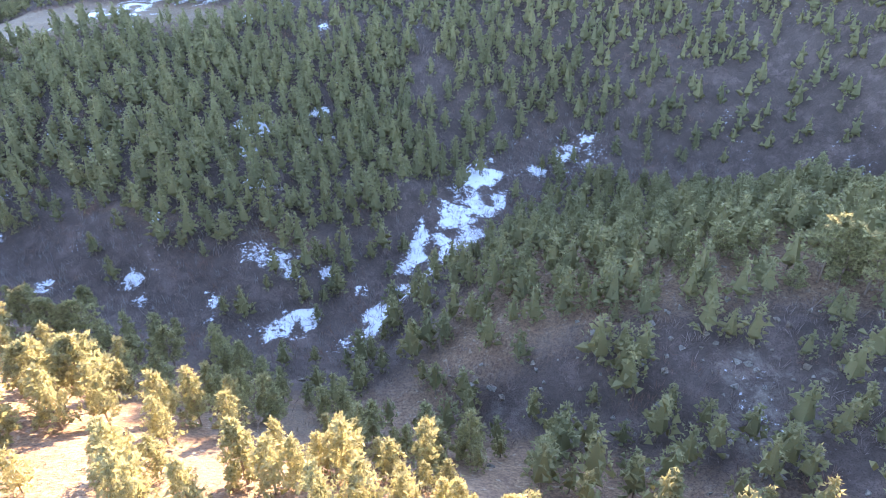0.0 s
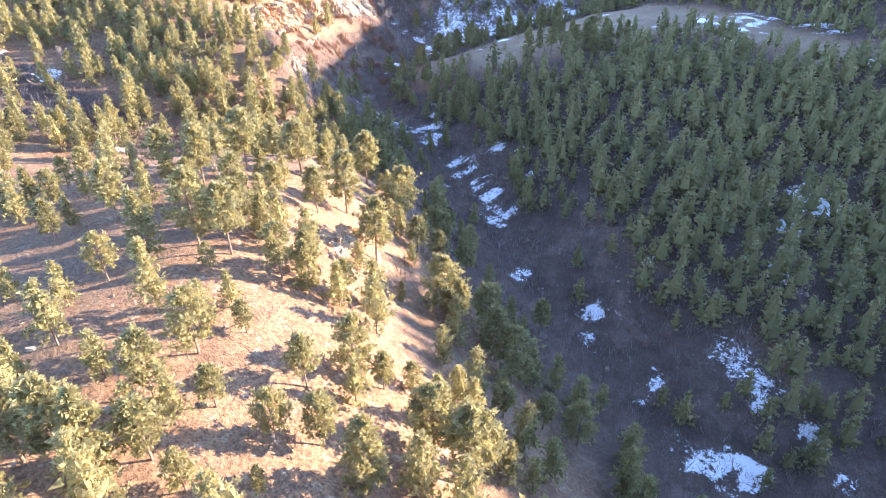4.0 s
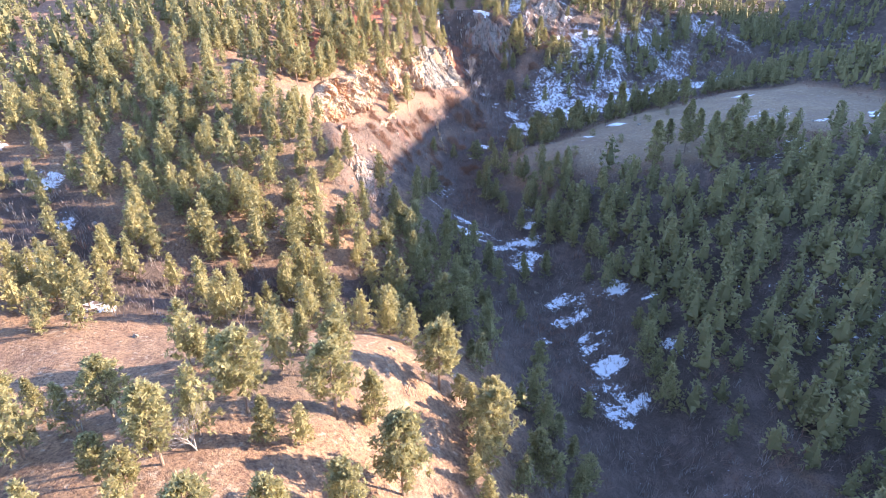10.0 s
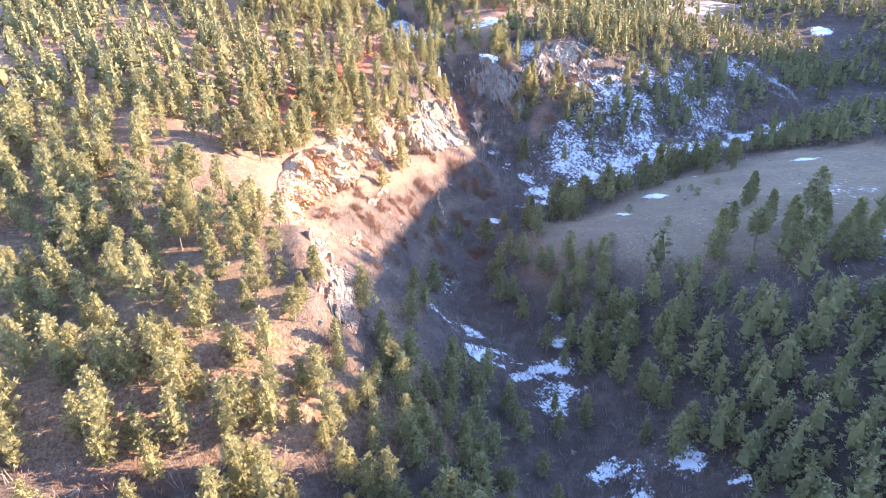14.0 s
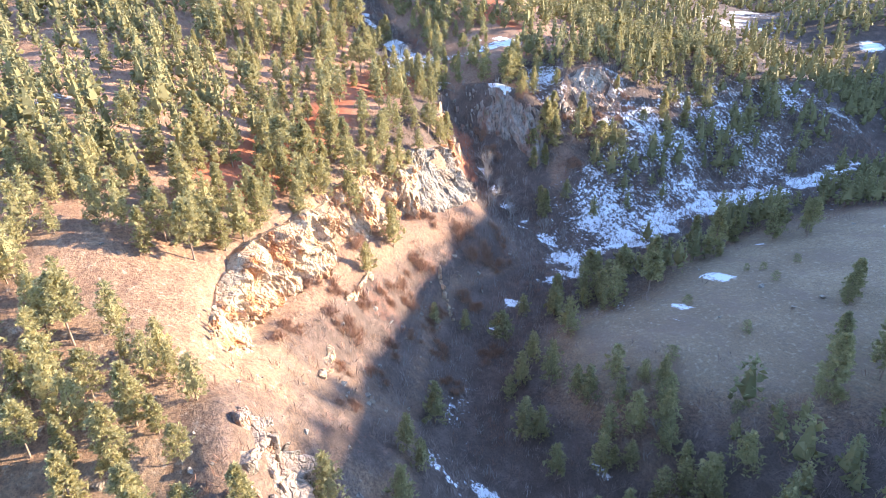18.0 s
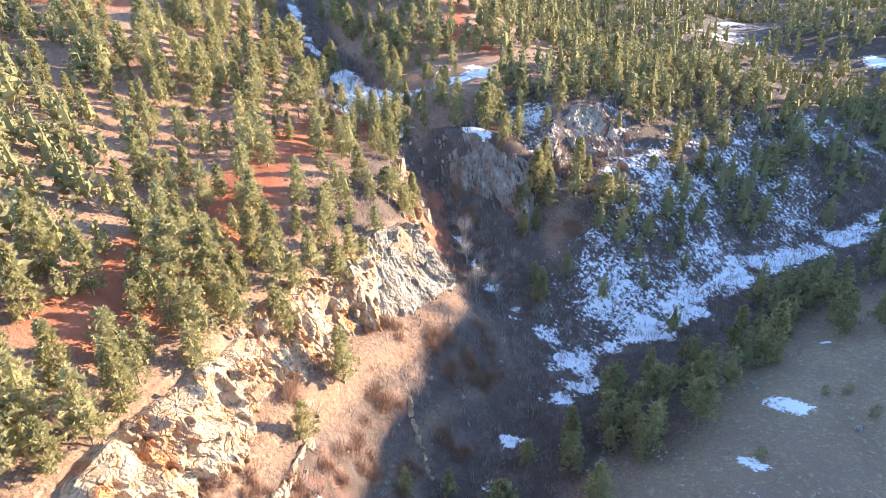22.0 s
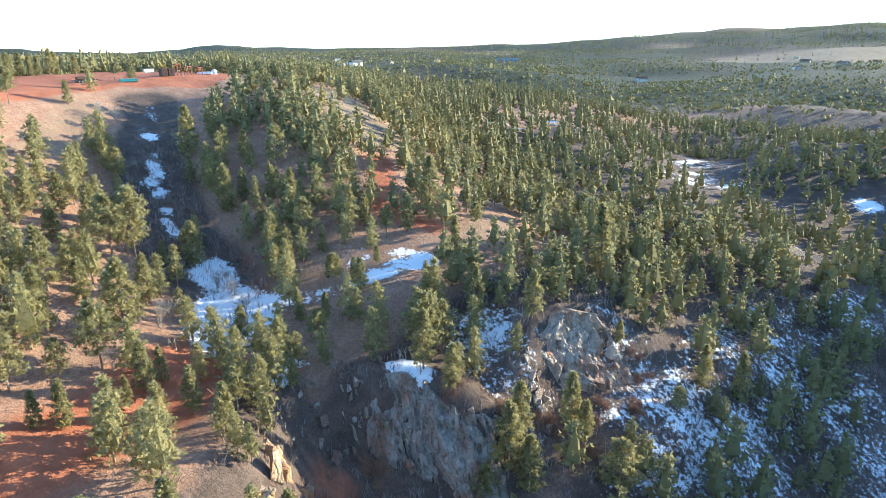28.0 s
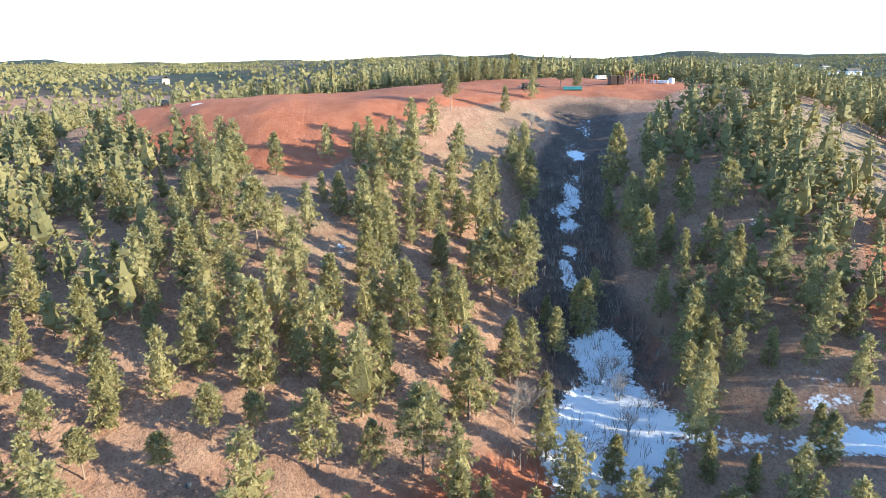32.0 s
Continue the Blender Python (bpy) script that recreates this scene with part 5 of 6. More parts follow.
# ---- leafless brush and loose stones ----
def brush():
    rng = np.random.default_rng(12)

    def keep(a, b):
        _, c = covers(a, b, np.full(a.shape, 20.0))
        extra = np.maximum(within(a, b, TALUS_SHAPE, 4) * 0.6, near(a, b, [(-312, 214), (-318, 226), (-312, 234)], 6, 5))
        extra = np.maximum(extra, within(a, b, BASIN_SHAPE, 3) * 0.25)
        return np.where((a > -165) & (a < -40) & (b < 112), 0.12, 1.0) * np.clip(np.maximum(c[..., 0] * 0.85, extra), 0, 1) * np.clip(0.75 + 0.6 * ripple(a, b, 9, 51), 0, 1)

    x, y = sow(rng, (-480, 60, 110, 420), 1.9, keep)
    z = land(x, y)
    n, k = len(x), 14
    base = np.stack([x, y, z - 0.1], -1)[:, None, :] + rng.normal(0, 0.35, (n, k, 3)) * (1, 1, 0)
    d = rng.normal(0, 0.42, (n, k, 3)) + (0, 0, 1.0)
    d /= np.linalg.norm(d, axis=-1, keepdims=True)
    size = (rng.uniform(1.0, 3.2, (n, 1, 1))) * rng.uniform(0.6, 1.2, (n, k, 1))
    side = np.cross(d, rng.normal(0, 1, d.shape))
    side /= np.linalg.norm(side, axis=-1, keepdims=True)
    mid = base + d * size * 0.5
    tri = np.stack([base + d * size * 0.1, mid + side * size * 0.036, base + d * size], 2).reshape(-1, 3)
    tagged(new("bare_brush", mesh_of("bare_brush", tri, np.arange(len(tri)).reshape(-1, 3), TWIGS)), "leafless grey and rust brush along the creek", "brush", kind="stuff")


brush()


def saplings():
    """Tall thin leafless stems in the canyon bottom."""
    rng = np.random.default_rng(17)

    def keep(a, b):
        creek = distance_to(a, b, MAIN_CREEK)
        k = np.maximum(np.clip(1.1 - creek / 26, 0, 1) * 0.45, near(a, b, SIDE_CREEK, 10, 10) * 0.9)
        k = np.maximum(k, np.maximum(within(a, b, SNOWY_SIDE, 8) * 0.42, within(a, b, OUTCROP_SHAPE, 6) * 0.4))
        k = np.maximum(k, np.maximum(near(a, b, UPPER_CREEK[2:], 7, 6) * 0.5, near(a, b, WEST_GULLY, 6, 8) * 0.5))
        k = np.maximum(k, np.maximum(within(a, b, BRUSH_FLANK, 8) * 0.5, within(a, b, BASIN_SHAPE, 3) * 0.25))
        return k * (1 - within(a, b, MEADOW_SHAPE, 5))

    x, y = sow(rng, (-480, 30, 110, 420), 3.1, keep)
    n, k = len(x), 12
    base = np.repeat(np.stack([x, y, land(x, y) - 0.1], -1)[:, None, :], k, 1) + rng.normal(0, 0.5, (n, k, 3)) * (1, 1, 0)
    d = rng.normal(0, 0.2, (n, k, 3)) + (0, 0, 1.0)
    d /= np.linalg.norm(d, axis=-1, keepdims=True)
    size = rng.uniform(2.2, 4.6, (n, 1, 1)) * rng.uniform(0.45, 1.1, (n, k, 1))
    start = base + d * size * np.where(np.arange(k)[None, :, None] < 5, 0.0, rng.uniform(0.2, 0.6, (n, k, 1)))
    d2 = d + rng.normal(0, 0.3, d.shape) * (np.arange(k)[None, :, None] >= 5)
    side = np.cross(d2, rng.normal(0, 1, d.shape))
    side /= np.linalg.norm(side, axis=-1, keepdims=True)
    tip = start + d2 * size * np.where(np.arange(k)[None, :, None] < 5, 1.0, 0.45)
    tri = np.stack([start - side * 0.06, start + side * 0.06, tip], 2).reshape(-1, 3)
    tagged(new("bare_saplings", mesh_of("bare_saplings", tri, np.arange(len(tri)).reshape(-1, 3), GREY_BARK)), "thin leafless grey saplings in the canyon bottom", "saplings", kind="stuff")


saplings()
RUST_TWIGS = bark_material("rust_twigs", (0.24, 0.135, 0.09), (0.44, 0.28, 0.19))


TALUS_BUSHES = [(-306, 185, 6, 2.2), (-313, 192, 5, 2), (-291, 171, 5, 1.8), (-293, 165, 5, 1.8), (-279, 156, 5, 1.8), (-276, 152, 4, 1.6), (-285, 166, 5, 2), (-320, 208, 7, 2.6), (-318, 213, 6, 2.6), (-294, 185, 5, 2), (-295, 193, 5, 2),
                (-291, 197, 5, 2), (-281, 180, 5, 2), (-273, 172, 5, 2), (-282, 170, 4, 1.8), (-308, 229, 6, 2.2), (-296, 213, 6, 2.2), (-282, 194, 6, 2.2), (-278, 207, 6, 2.4), (-271, 192, 6, 2.2)]


def thicket(px, py, wide, tall, seed):
    """A dense leafless bush of several clumps."""
    rng = np.random.default_rng(seed)
    lobes = np.stack([rng.normal(0, wide * 0.24, 7), rng.normal(0, wide * 0.24, 7), rng.uniform(0.5, 1.0, 7)], -1)
    n = int(330 * wide)
    lobe = lobes[rng.integers(0, 7, n)]
    r, a = np.abs(rng.normal(0, wide * 0.13, n)), rng.random(n) * 6.283
    x, y = px + lobe[:, 0] + r * np.cos(a), py + lobe[:, 1] + r * np.sin(a)
    base = np.stack([x, y, land(x, y) - 0.1], -1)
    d = np.stack([np.cos(a) * r / wide, np.sin(a) * r / wide, np.ones(n)], -1) + rng.normal(0, 0.45, (n, 3))
    d /= np.linalg.norm(d, axis=1, keepdims=True)
    size = (tall * lobe[:, 2] * np.exp(-(r / (wide * 0.26)) ** 2) * rng.uniform(0.35, 1.15, n))[:, None] + 0.3
    side = np.cross(d, rng.normal(0, 1, d.shape))
    side /= np.linalg.norm(side, axis=1, keepdims=True)
    tri = np.stack([base, base + d * size * 0.6 + side * 0.055, base + d * size], 1).reshape(-1, 3)
    tagged(new("bare_thicket", mesh_of("bare_thicket", tri, np.arange(len(tri)).reshape(-1, 3), RUST_TWIGS)), "dense leafless rust-brown thicket on a rocky slope", "bush", "thickets on the canyon sides")


for k, (px, py, wide, tall) in enumerate([(-313, 222, 11, 4), (-309, 231, 8, 3.2), (-305, 204, 7, 2.4), (-300, 192, 8, 2.2), (-291, 178, 6, 2.0), (-282, 170, 7, 1.6), (-272, 163, 5, 1.4), (-296, 202, 6, 1.8), (-262, 160, 5, 1.3), (-316, 238, 6, 2.2),
                                          (-286, 188, 5, 1.5), (-300, 214, 6, 2.0), (-344, 293, 6, 2.2), (-341, 304, 7, 2.4), (-337, 312, 6, 2.2), (-348, 284, 6, 2.4), (-343, 322, 6, 2.0), (-336, 296, 5, 2.0),
                                          (-354, 275, 5, 2.2), (-360, 262, 6, 2.6), (-352, 262, 6, 2.4), (-362, 318, 6, 2.2), (-366, 330, 7, 2.0), (-330, 284, 6, 2.2)] + TALUS_BUSHES):
    thicket(px, py, wide, tall, 60 + k)


def scattered_stones():
    rng = np.random.default_rng(14)

    def keep(a, b):
        return np.maximum(within(a, b, TALUS_SHAPE, 3) * 0.16, np.maximum(within(a, b, SPUR_SIDE, 6) * 0.3, near(a, b, CRAG_FOOT, 6, 20) * 0.2)) + 0.01

    x, y = sow(rng, (-400, 20, 130, 330), 2.6, keep)
    z = land(x, y)
    verts, faces, base = [], [], 0
    kinds = []
    for _ in range(8):
        me = stone_mesh(rng, GREY_ROCK)
        me.calc_loop_triangles()
        kinds.append((np.array([v.co for v in me.vertices]), np.array([t.vertices for t in me.loop_triangles])))
        bpy.data.meshes.remove(me)
    for px, py, pz in zip(x, y, z):
        v, f = kinds[rng.integers(0, 8)]
        k, a = rng.uniform(0.4, 1.7), rng.random() * 6.28
        turn = np.array([[math.cos(a), -math.sin(a), 0], [math.sin(a), math.cos(a), 0], [0, 0, 0.7]]) * k
        verts.append(v @ turn.T + (px, py, pz + 0.05))
        faces.append(f + base)
        base += len(v)
    tagged(new("loose_stones", mesh_of("loose_stones", np.concatenate(verts), np.concatenate(faces), GREY_ROCK)), "loose grey stones fallen on the slopes", "stones", kind="stuff")


scattered_stones()


# ---- junipers on the meadow ----
def junipers():
    rng = np.random.default_rng(21)
    kinds = []
    for k in range(3):
        crown, facing, stem, sf = pine_arrays(rng, 3.0, 3.0, 0.04, 30, 3, 10, 0.42, 0.2, 1.0, 5)
        kinds.append((mesh_of("crown", crown, np.arange(len(crown)).reshape(-1, 3), NEEDLES, tint=np.full(len(crown), 0.05), leafy=facing), mesh_of("trunk", stem, sf, BARK, True)))
    for k, (px, py, tall) in enumerate(JUNIPERS):
        bush = tagged(new("juniper_bush"), "small dark green juniper on dry grass", "bush", "junipers on open ground")
        part("trunk", kinds[k % 3][1], bush), part("crown", kinds[k % 3][0], bush)
        bush.matrix_world = Matrix.Translation((px, py, float(land(px, py)[0]))) @ Matrix.Rotation(k * 1.7, 4, "Z") @ Matrix.Scale(tall / 3, 4)


junipers()


# ---- leafless trees ----
def bare_tree_mesh(seed, tall, trunk_only):
    rng = random.Random(seed)
    verts, faces = [], []

    def limb(a, b, ra, rb, sides):
        axis = (b - a).normalized()
        u = axis.orthogonal().normalized()
        w = axis.cross(u)
        base = len(verts)
        for p, r in ((a, ra), (b, rb)):
            verts.extend(p + (u * math.cos(k * 2 * math.pi / sides) + w * math.sin(k * 2 * math.pi / sides)) * r for k in range(sides))
        for k in range(sides):
            n = (k + 1) % sides
            faces.append((base + k, base + n, base + sides + n))
            faces.append((base + k, base + sides + n, base + sides + k))

    def grow(a, way, length, r, level):
        b = a + way * length
        if (level == 0) == trunk_only:
            limb(a, b, r, r * 0.65, 5 if level < 2 else 3)
        if level == 4:
            return
        for _ in range(3 if level else 5):
            start = a + (b - a) * rng.uniform(0.45, 1.0)
            turn = Vector((rng.gauss(0, 0.5), rng.gauss(0, 0.5), rng.gauss(0.25, 0.3)))
            grow(start, (way + turn).normalized(), length * rng.uniform(0.55, 0.8), r * 0.55, level + 1)

    for _ in range(3):
        grow(Vector((rng.uniform(-0.4, 0.4), rng.uniform(-0.4, 0.4), -0.3)), Vector((rng.gauss(0, 0.16), rng.gauss(0, 0.16), 1)).normalized(), tall * 0.42, tall * 0.014, 0)
    return mesh_of("trunk" if trunk_only else "crown", np.array(verts), np.array(faces), GREY_BARK, True)


BARE_TREES = [(-138, 70, 8), (-150, 58, 7), (-120, 60, 6), (-262, 66, 5), (-196, 108, 4), (-200, 96, 5), (-192, 140, 5), (-300, 150, 5), (-388, 228, 5), (-341, 252, 10), (-345, 254, 11), (-349, 257, 9), (-338, 255, 8), (-334, 250, 8), (-330, 254, 7), (-326, 251, 7), (-404, 243, 6), (-401, 240, 6), (-412, 256, 6), (-408, 258, 6), (-414, 259, 5),
              (-399, 257, 5), (-395, 254, 4.5), (-316, 258, 7), (-322, 272, 7), (-312, 280, 6), (-493, 262, 7), (-497, 258, 6), (-228, 214, 6), (-240, 216, 5), (-303, 152, 5), (-310, 262, 6), (-318, 290, 6)]
kinds = [(bare_tree_mesh(k, 9.0, True), bare_tree_mesh(k, 9.0, False)) for k in range(4)]
for k, (px, py, tall) in enumerate(BARE_TREES):
    tree = tagged(new("bare_tree"), "leafless pale grey tree with many thin branches", "tree", "leafless trees along the creek")
    part("trunk", kinds[k % 4][0], tree), part("crown", kinds[k % 4][1], tree, "bare grey twigs")
    tree.matrix_world = Matrix.Translation((px, py, float(land(px, py)[0]))) @ Matrix.Rotation(k * 2.1, 4, "Z") @ Matrix.Scale(tall / 9, 4)


# ---- the building site on the plateau ----
def solid(name, parent, material, boxes=(), tubes=(), bevel=0.04, label=""):
    """One mesh part from bevelled boxes (centre, size) and tubes (start, end, radius, sides)."""
    bm = bmesh.new()
    for centre, size in boxes:
        made = bmesh.ops.create_cube(bm, size=1.0, matrix=Matrix.Translation(centre) @ Matrix.Diagonal((*size, 1)))
        if bevel:
            edges = {e for v in made["verts"] for e in v.link_edges}
            bmesh.ops.bevel(bm, geom=list(edges), offset=min(bevel, min(size) * 0.3), segments=1, affect="EDGES")
    for a, b, r, sides in tubes:
        a, b = Vector(a), Vector(b)
        bmesh.ops.create_cone(bm, cap_ends=True, segments=sides, radius1=r, radius2=r, depth=(b - a).length,
                              matrix=Matrix.Translation((a + b) / 2) @ (b - a).to_track_quat("Z", "Y").to_matrix().to_4x4())
    me = bpy.data.meshes.new(name)
    bm.to_mesh(me)
    bm.free()
    me.materials.append(material)
    return part(name, me, parent, label)


def stand_at(thing, x, y, turn, lift=0.0):
    thing.matrix_world = Matrix.Translation((x, y, float(land(x, y)[0]) + lift)) @ Matrix.Rotation(radians(turn), 4, "Z")
    return thing


DARK_PAINT, WHITE_PAINT = plain_material("dark_paint", (0.03, 0.03, 0.035), 0.35), plain_material("white_paint", (0.75, 0.76, 0.78), 0.45)
TYRE, DARK_GLASS = plain_material("tyre_rubber", (0.02, 0.02, 0.02), 0.85), plain_material("tinted_glass", (0.03, 0.04, 0.05), 0.08)
RUST_STEEL, BROWN_STEEL = plain_material("red_steel", (0.32, 0.09, 0.06), 0.6), plain_material("brown_steel", (0.08, 0.045, 0.035), 0.6)
TEAL_PAINT, YELLOW_PAINT = plain_material("teal_paint", (0.08, 0.28, 0.27), 0.5), plain_material("yellow_paint", (0.65, 0.42, 0.05), 0.45)
BLUE_SHEET, TAN_WALL = plain_material("blue_sheet", (0.08, 0.22, 0.42), 0.5), plain_material("tan_siding", (0.46, 0.39, 0.31), 0.8)
ROOF_GREY, PALE_WALL = plain_material("grey_shingle", (0.17, 0.155, 0.15), 0.9), plain_material("pale_siding", (0.62, 0.60, 0.56), 0.8)
HUB = plain_material("wheel_steel", (0.45, 0.45, 0.46), 0.35, 0.8)


def wheel(parent, x, y, r=0.4, wide=0.28):
    tyre = solid("wheel", parent, TYRE, (), [((x, y - wide / 2, r), (x, y + wide / 2, r), r, 16)])
    solid("hub", tyre, HUB, (), [((x, y - wide / 2 - 0.02, r), (x, y + wide / 2 + 0.02, r), r * 0.5, 12)])


def pickup_truck(x, y, turn):
    t = tagged(new("pickup_truck"), "dark pickup truck parked on red dirt", "truck")
    solid("body", t, DARK_PAINT, [((0, 0, 0.78), (5.5, 1.95, 0.62)), ((1.75, 0, 1.02), (1.7, 1.85, 0.3))], bevel=0.1)
    solid("cab", t, DARK_PAINT, [((0.05, 0, 1.45), (2.0, 1.75, 0.8))], bevel=0.22)
    solid("bed_wall", t, DARK_PAINT, [((-1.8, 0.92, 1.2), (1.8, 0.1, 0.35)), ((-1.8, -0.92, 1.2), (1.8, 0.1, 0.35)), ((-2.7, 0, 1.2), (0.1, 1.85, 0.35))])
    solid("windscreen", t, DARK_GLASS, [((1.03, 0, 1.5), (0.08, 1.5, 0.5))])
    solid("rear_window", t, DARK_GLASS, [((-0.94, 0, 1.5), (0.08, 1.45, 0.45))])
    for side in (-1, 1):
        solid("side_window", t, DARK_GLASS, [((0.05, side * 0.87, 1.52), (1.6, 0.05, 0.42))])
        solid("headlight", t, WHITE_PAINT, [((2.74, side * 0.72, 0.95), (0.06, 0.36, 0.2))])
        wheel(t, 1.7, side * 0.9), wheel(t, -1.7, side * 0.9)
    return stand_at(t, x, y, turn)


def container(x, y, turn):
    t = tagged(new("storage_container"), "dark brown upright steel container on red dirt", "container", "containers on the site")
    solid("body", t, BROWN_STEEL, [((0, 0, 1.45), (2.3, 2.3, 2.8))])
    for k in range(7):
        solid("rib", t, BROWN_STEEL, [((1.18, -0.96 + k * 0.32, 1.45), (0.08, 0.12, 2.6))], bevel=0)
    solid("roof", t, BROWN_STEEL, [((0, 0, 2.9), (2.4, 2.4, 0.1))])
    return stand_at(t, x, y, turn)


def steel_frame(x, y, turn, tall):
    t = tagged(new("steel_frame"), "rust red steel frame standing on the site", "frame", "frames on the site")
    for px in (-1.1, 1.1):
        for py in (-0.8, 0.8):
            solid("post", t, RUST_STEEL, [((px, py, tall / 2), (0.28, 0.28, tall))])
    solid("deck", t, RUST_STEEL, [((0, 0, tall), (2.7, 2.0, 0.3))])
    solid("beam", t, RUST_STEEL, [((0, 0.8, tall * 0.5), (2.2, 0.2, 0.3))])
    return stand_at(t, x, y, turn)


def equipment_trailer(x, y, turn):
    t = tagged(new("equipment_trailer"), "dark flat equipment trailer on red dirt", "trailer")
    solid("deck", t, DARK_PAINT, [((0, 0, 0.95), (8.0, 2.4, 0.25))])
    solid("load", t, BROWN_STEEL, [((-0.5, 0, 1.6), (4.5, 1.8, 1.0)), ((2.6, 0, 1.4), (1.2, 1.6, 0.7))], bevel=0.2)
    solid("drawbar", t, DARK_PAINT, (), [((4.0, 0, 0.9), (5.6, 0, 0.6), 0.1, 8)])
    for px in (-2.2, -1.2):
        for side in (-1, 1):
            wheel(t, px, side * 1.1)
    return stand_at(t, x, y, turn)


def pipe_stack(x, y, turn, material, label, name):
    t = tagged(new(name), label, "pipes")
    for k, (py, pz) in enumerate([(-0.9, 0.3), (-0.3, 0.3), (0.3, 0.3), (0.9, 0.3), (-0.6, 0.82), (0.0, 0.82), (0.6, 0.82)]):
        solid("pipe", t, material, (), [((-3, py, pz), (3, py, pz), 0.28, 10)])
    return stand_at(t, x, y, turn)


def water_tank(x, y):
    t = tagged(new("water_tank"), "round white water tank on the site", "tank")
    solid("shell", t, WHITE_PAINT, (), [((0, 0, 0), (0, 0, 2.0), 1.15, 24)])
    solid("dome", t, WHITE_PAINT, (), [((0, 0, 2.0), (0, 0, 2.18), 0.9, 24), ((0, 0, 2.18), (0, 0, 2.3), 0.45, 16)])
    solid("hatch", t, DARK_PAINT, (), [((0, 0, 2.3), (0, 0, 2.38), 0.25, 12)])
    return stand_at(t, x, y, 0)


def site_trailer(x, y, turn):
    t = tagged(new("site_trailer"), "low white site office trailer", "trailer")
    solid("body", t, WHITE_PAINT, [((0, 0, 1.75), (7.0, 2.6, 2.4))])
    solid("roof", t, ROOF_GREY, [((0, 0, 3.0), (7.2, 2.8, 0.15))])
    for px in (-2.2, 0.4, 2.4):
        solid("window", t, DARK_GLASS, [((px, -1.31, 2.0), (0.9, 0.06, 0.8))])
    solid("skirt", t, DARK_PAINT, [((0, 0, 0.35), (6.6, 2.2, 0.6))])
    return stand_at(t, x, y, turn)


def excavator(x, y, turn):
    t = tagged(new("excavator"), "yellow tracked excavator working on the plateau", "excavator")
    for side in (-1, 1):
        solid("track", t, TYRE, [((0, side * 1.1, 0.45), (3.8, 0.55, 0.9))], bevel=0.3)
    solid("house", t, YELLOW_PAINT, [((-0.5, 0, 1.6), (3.0, 2.4, 1.2))], bevel=0.15)
    solid("cab", t, DARK_GLASS, [((0.6, 0.7, 2.2), (1.4, 0.95, 1.5))], bevel=0.12)
    solid("boom", t, YELLOW_PAINT, (), [((0.9, -0.2, 1.8), (3.6, -0.2, 4.2), 0.28, 8)])
    solid("arm", t, YELLOW_PAINT, (), [((3.6, -0.2, 4.2), (5.4, -0.2, 2.0), 0.2, 8)])
    solid("bucket", t, DARK_PAINT, [((5.4, -0.2, 1.5), (0.9, 1.0, 0.9))], bevel=0.2)
    return stand_at(t, x, y, turn)


pickup_truck(-517.5, 148.5, 205)
container(-537.7, 292.4, 10), container(-538.8, 295.4, 10)
steel_frame(-551, 302.5, 15, 4.4), steel_frame(-550.4, 306.5, 15, 3.2), steel_frame(-550, 311, 15, 3.0)
equipment_trailer(-530.5, 263, 100)
pipe_stack(-527.5, 276.5, 80, TEAL_PAINT, "stack of teal pipes on red dirt", "teal_pipe_stack")
pipe_stack(-556.9, 316, 60, WHITE_PAINT, "stack of white pipes on red dirt", "white_pipe_stack")
water_tank(-566, 324)
small = site_trailer(-590, 303, 100)
small.matrix_world = small.matrix_world @ Matrix.Scale(0.62, 4)
excavator(-640, 325, 20)


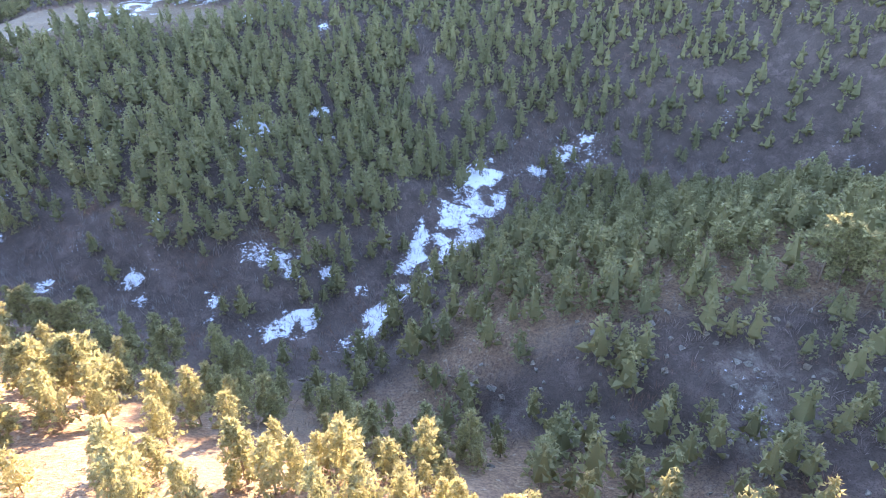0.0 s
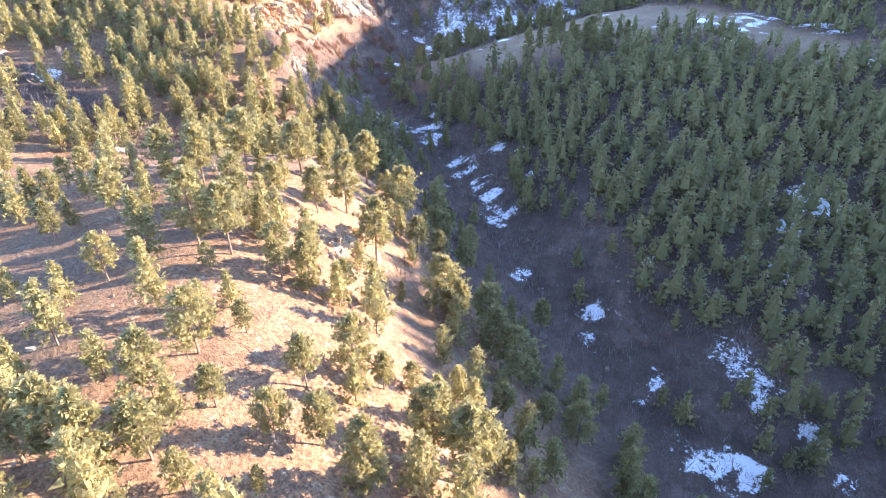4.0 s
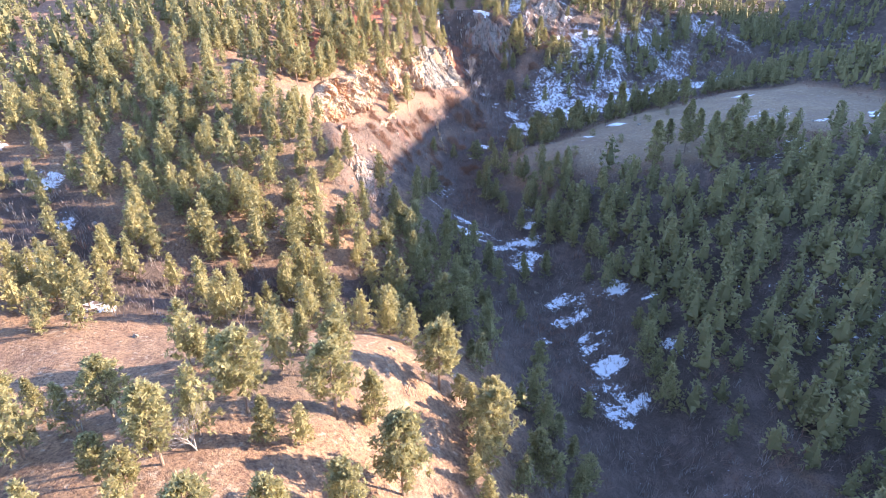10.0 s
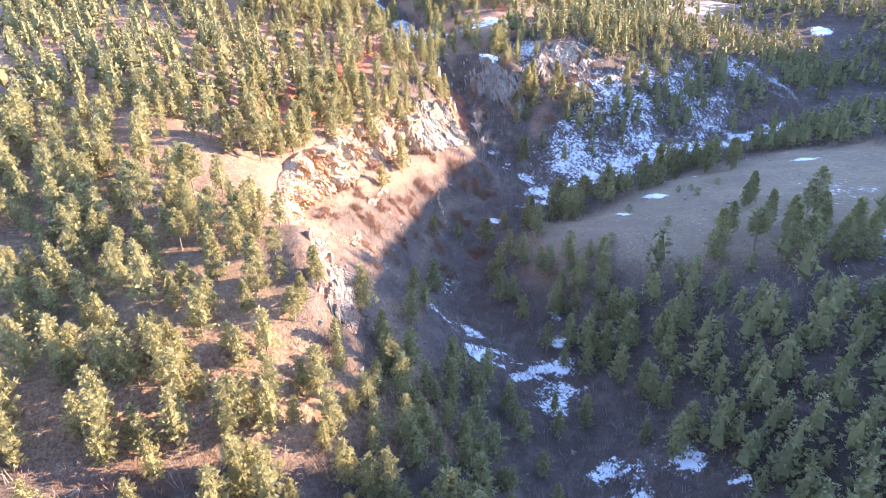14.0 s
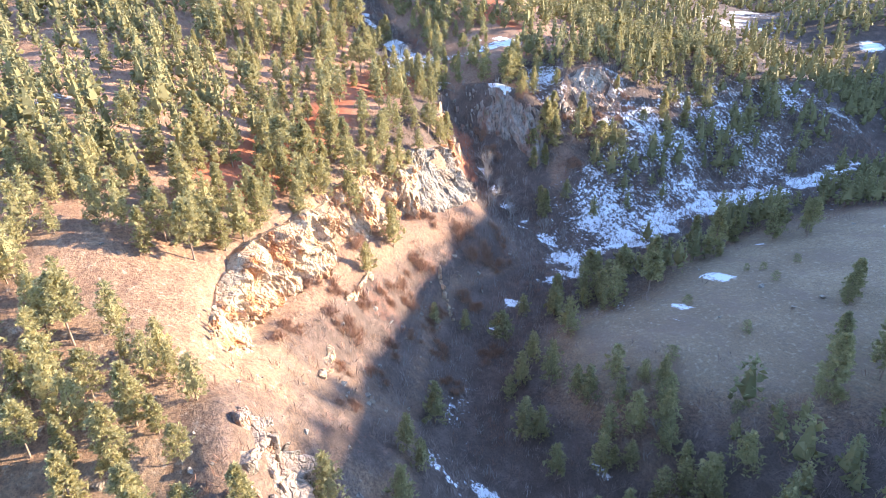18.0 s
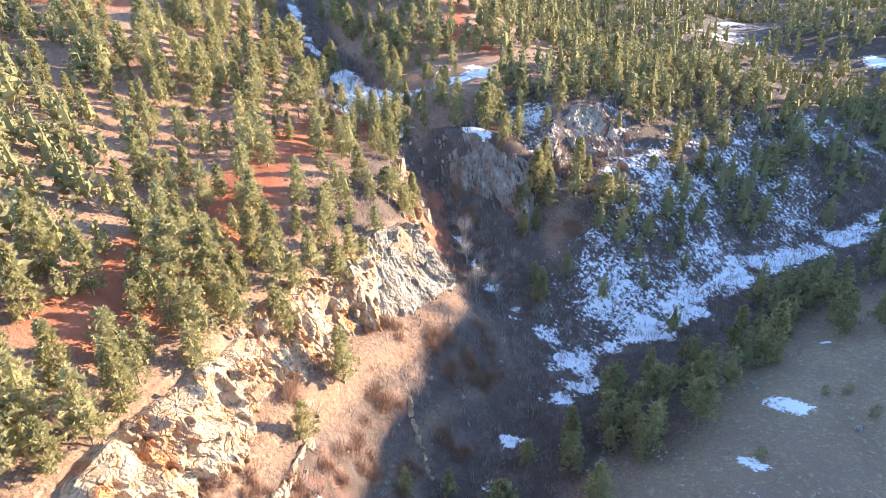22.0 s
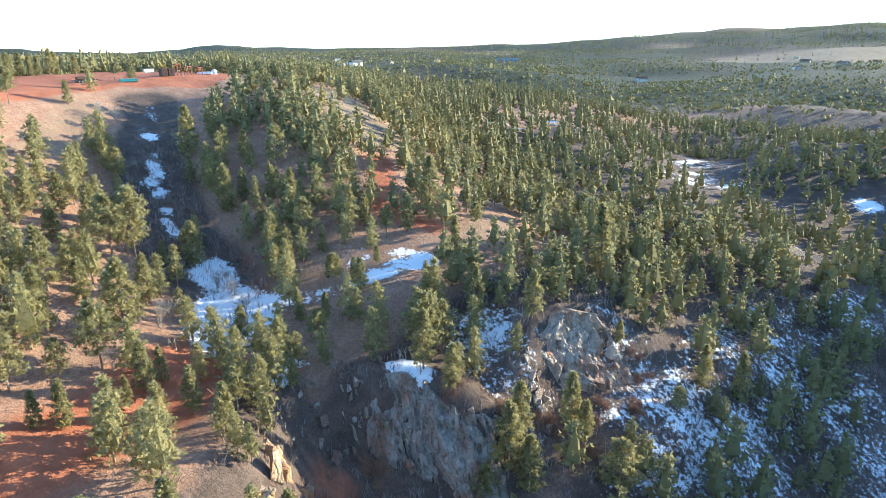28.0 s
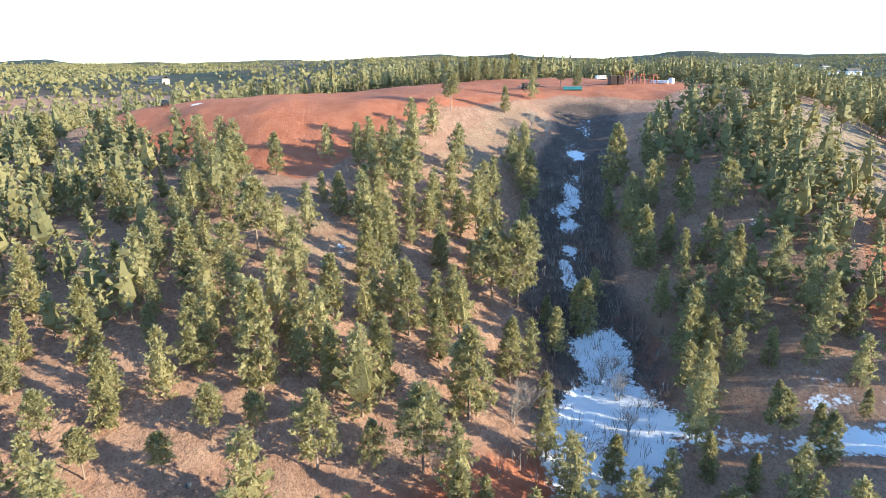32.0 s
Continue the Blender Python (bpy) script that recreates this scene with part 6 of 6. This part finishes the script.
# ---- houses far off ----
def house(x, y, turn, long, deep, tall, wall, roof, label, name="house"):
    t = tagged(new(name), label, "house")
    solid("wall", t, wall, [((0, 0, tall / 2 - 0.5), (long, deep, tall + 1.0))], bevel=0)
    bm = bmesh.new()
    up, eave = deep * 0.28, 0.6
    rows = [[bm.verts.new((px, py, pz)) for py, pz in ((-deep / 2 - eave, tall - 0.2), (0, tall + up), (deep / 2 + eave, tall - 0.2), (deep / 2 + eave, tall - 0.45), (0, tall + up - 0.3), (-deep / 2 - eave, tall - 0.45))]
            for px in (-long / 2 - eave, long / 2 + eave)]
    for k in range(6):
        bm.faces.new((rows[0][k], rows[0][(k + 1) % 6], rows[1][(k + 1) % 6], rows[1][k]))
    bm.faces.new(rows[0]), bm.faces.new(rows[1][::-1])
    bmesh.ops.recalc_face_normals(bm, faces=bm.faces)
    me = bpy.data.meshes.new("roof")
    bm.to_mesh(me)
    bm.free()
    me.materials.append(roof)
    part("roof", me, t)
    for side in (-1, 1):
        for k in range(max(2, int(long / 4))):
            px = -long / 2 + (k + 0.5) * long / max(2, int(long / 4))
            pane = solid("window", t, DARK_GLASS, [((px, side * (deep / 2 + 0.03), tall * 0.55), (1.5, 0.08, 1.3))], bevel=0)
            solid("sill", pane, WHITE_PAINT, [((px, side * (deep / 2 + 0.08), tall * 0.55 - 0.72), (1.7, 0.18, 0.12))], bevel=0)
    return stand_at(t, x, y, turn)


house(-1013, -52, 70, 19, 11, 6, TAN_WALL, ROOF_GREY, "large tan house with grey roof among pines")
house(-935, 520, 30, 34, 14, 6, BLUE_SHEET, WHITE_PAINT, "long blue metal building beyond the plateau", "metal_building")
house(-1589, 1624, 40, 70, 24, 7, BLUE_SHEET, BLUE_SHEET, "long blue warehouse in the far valley", "warehouse")
rng = random.Random(31)
for k in range(26):
    away, turn = rng.uniform(1050, 1900), rng.uniform(-72, -48) if k < 17 else rng.uniform(-46, -8)
    hx, hy = -300 + away * math.sin(radians(turn)), 250 + away * math.cos(radians(turn))
    house(hx, hy, rng.uniform(0, 180), rng.uniform(13, 22), rng.uniform(9, 12), rng.uniform(4.5, 7), rng.choice((PALE_WALL, TAN_WALL, WHITE_PAINT)), rng.choice((ROOF_GREY, BROWN_STEEL)), "pale house with dark roof far beyond the woods")
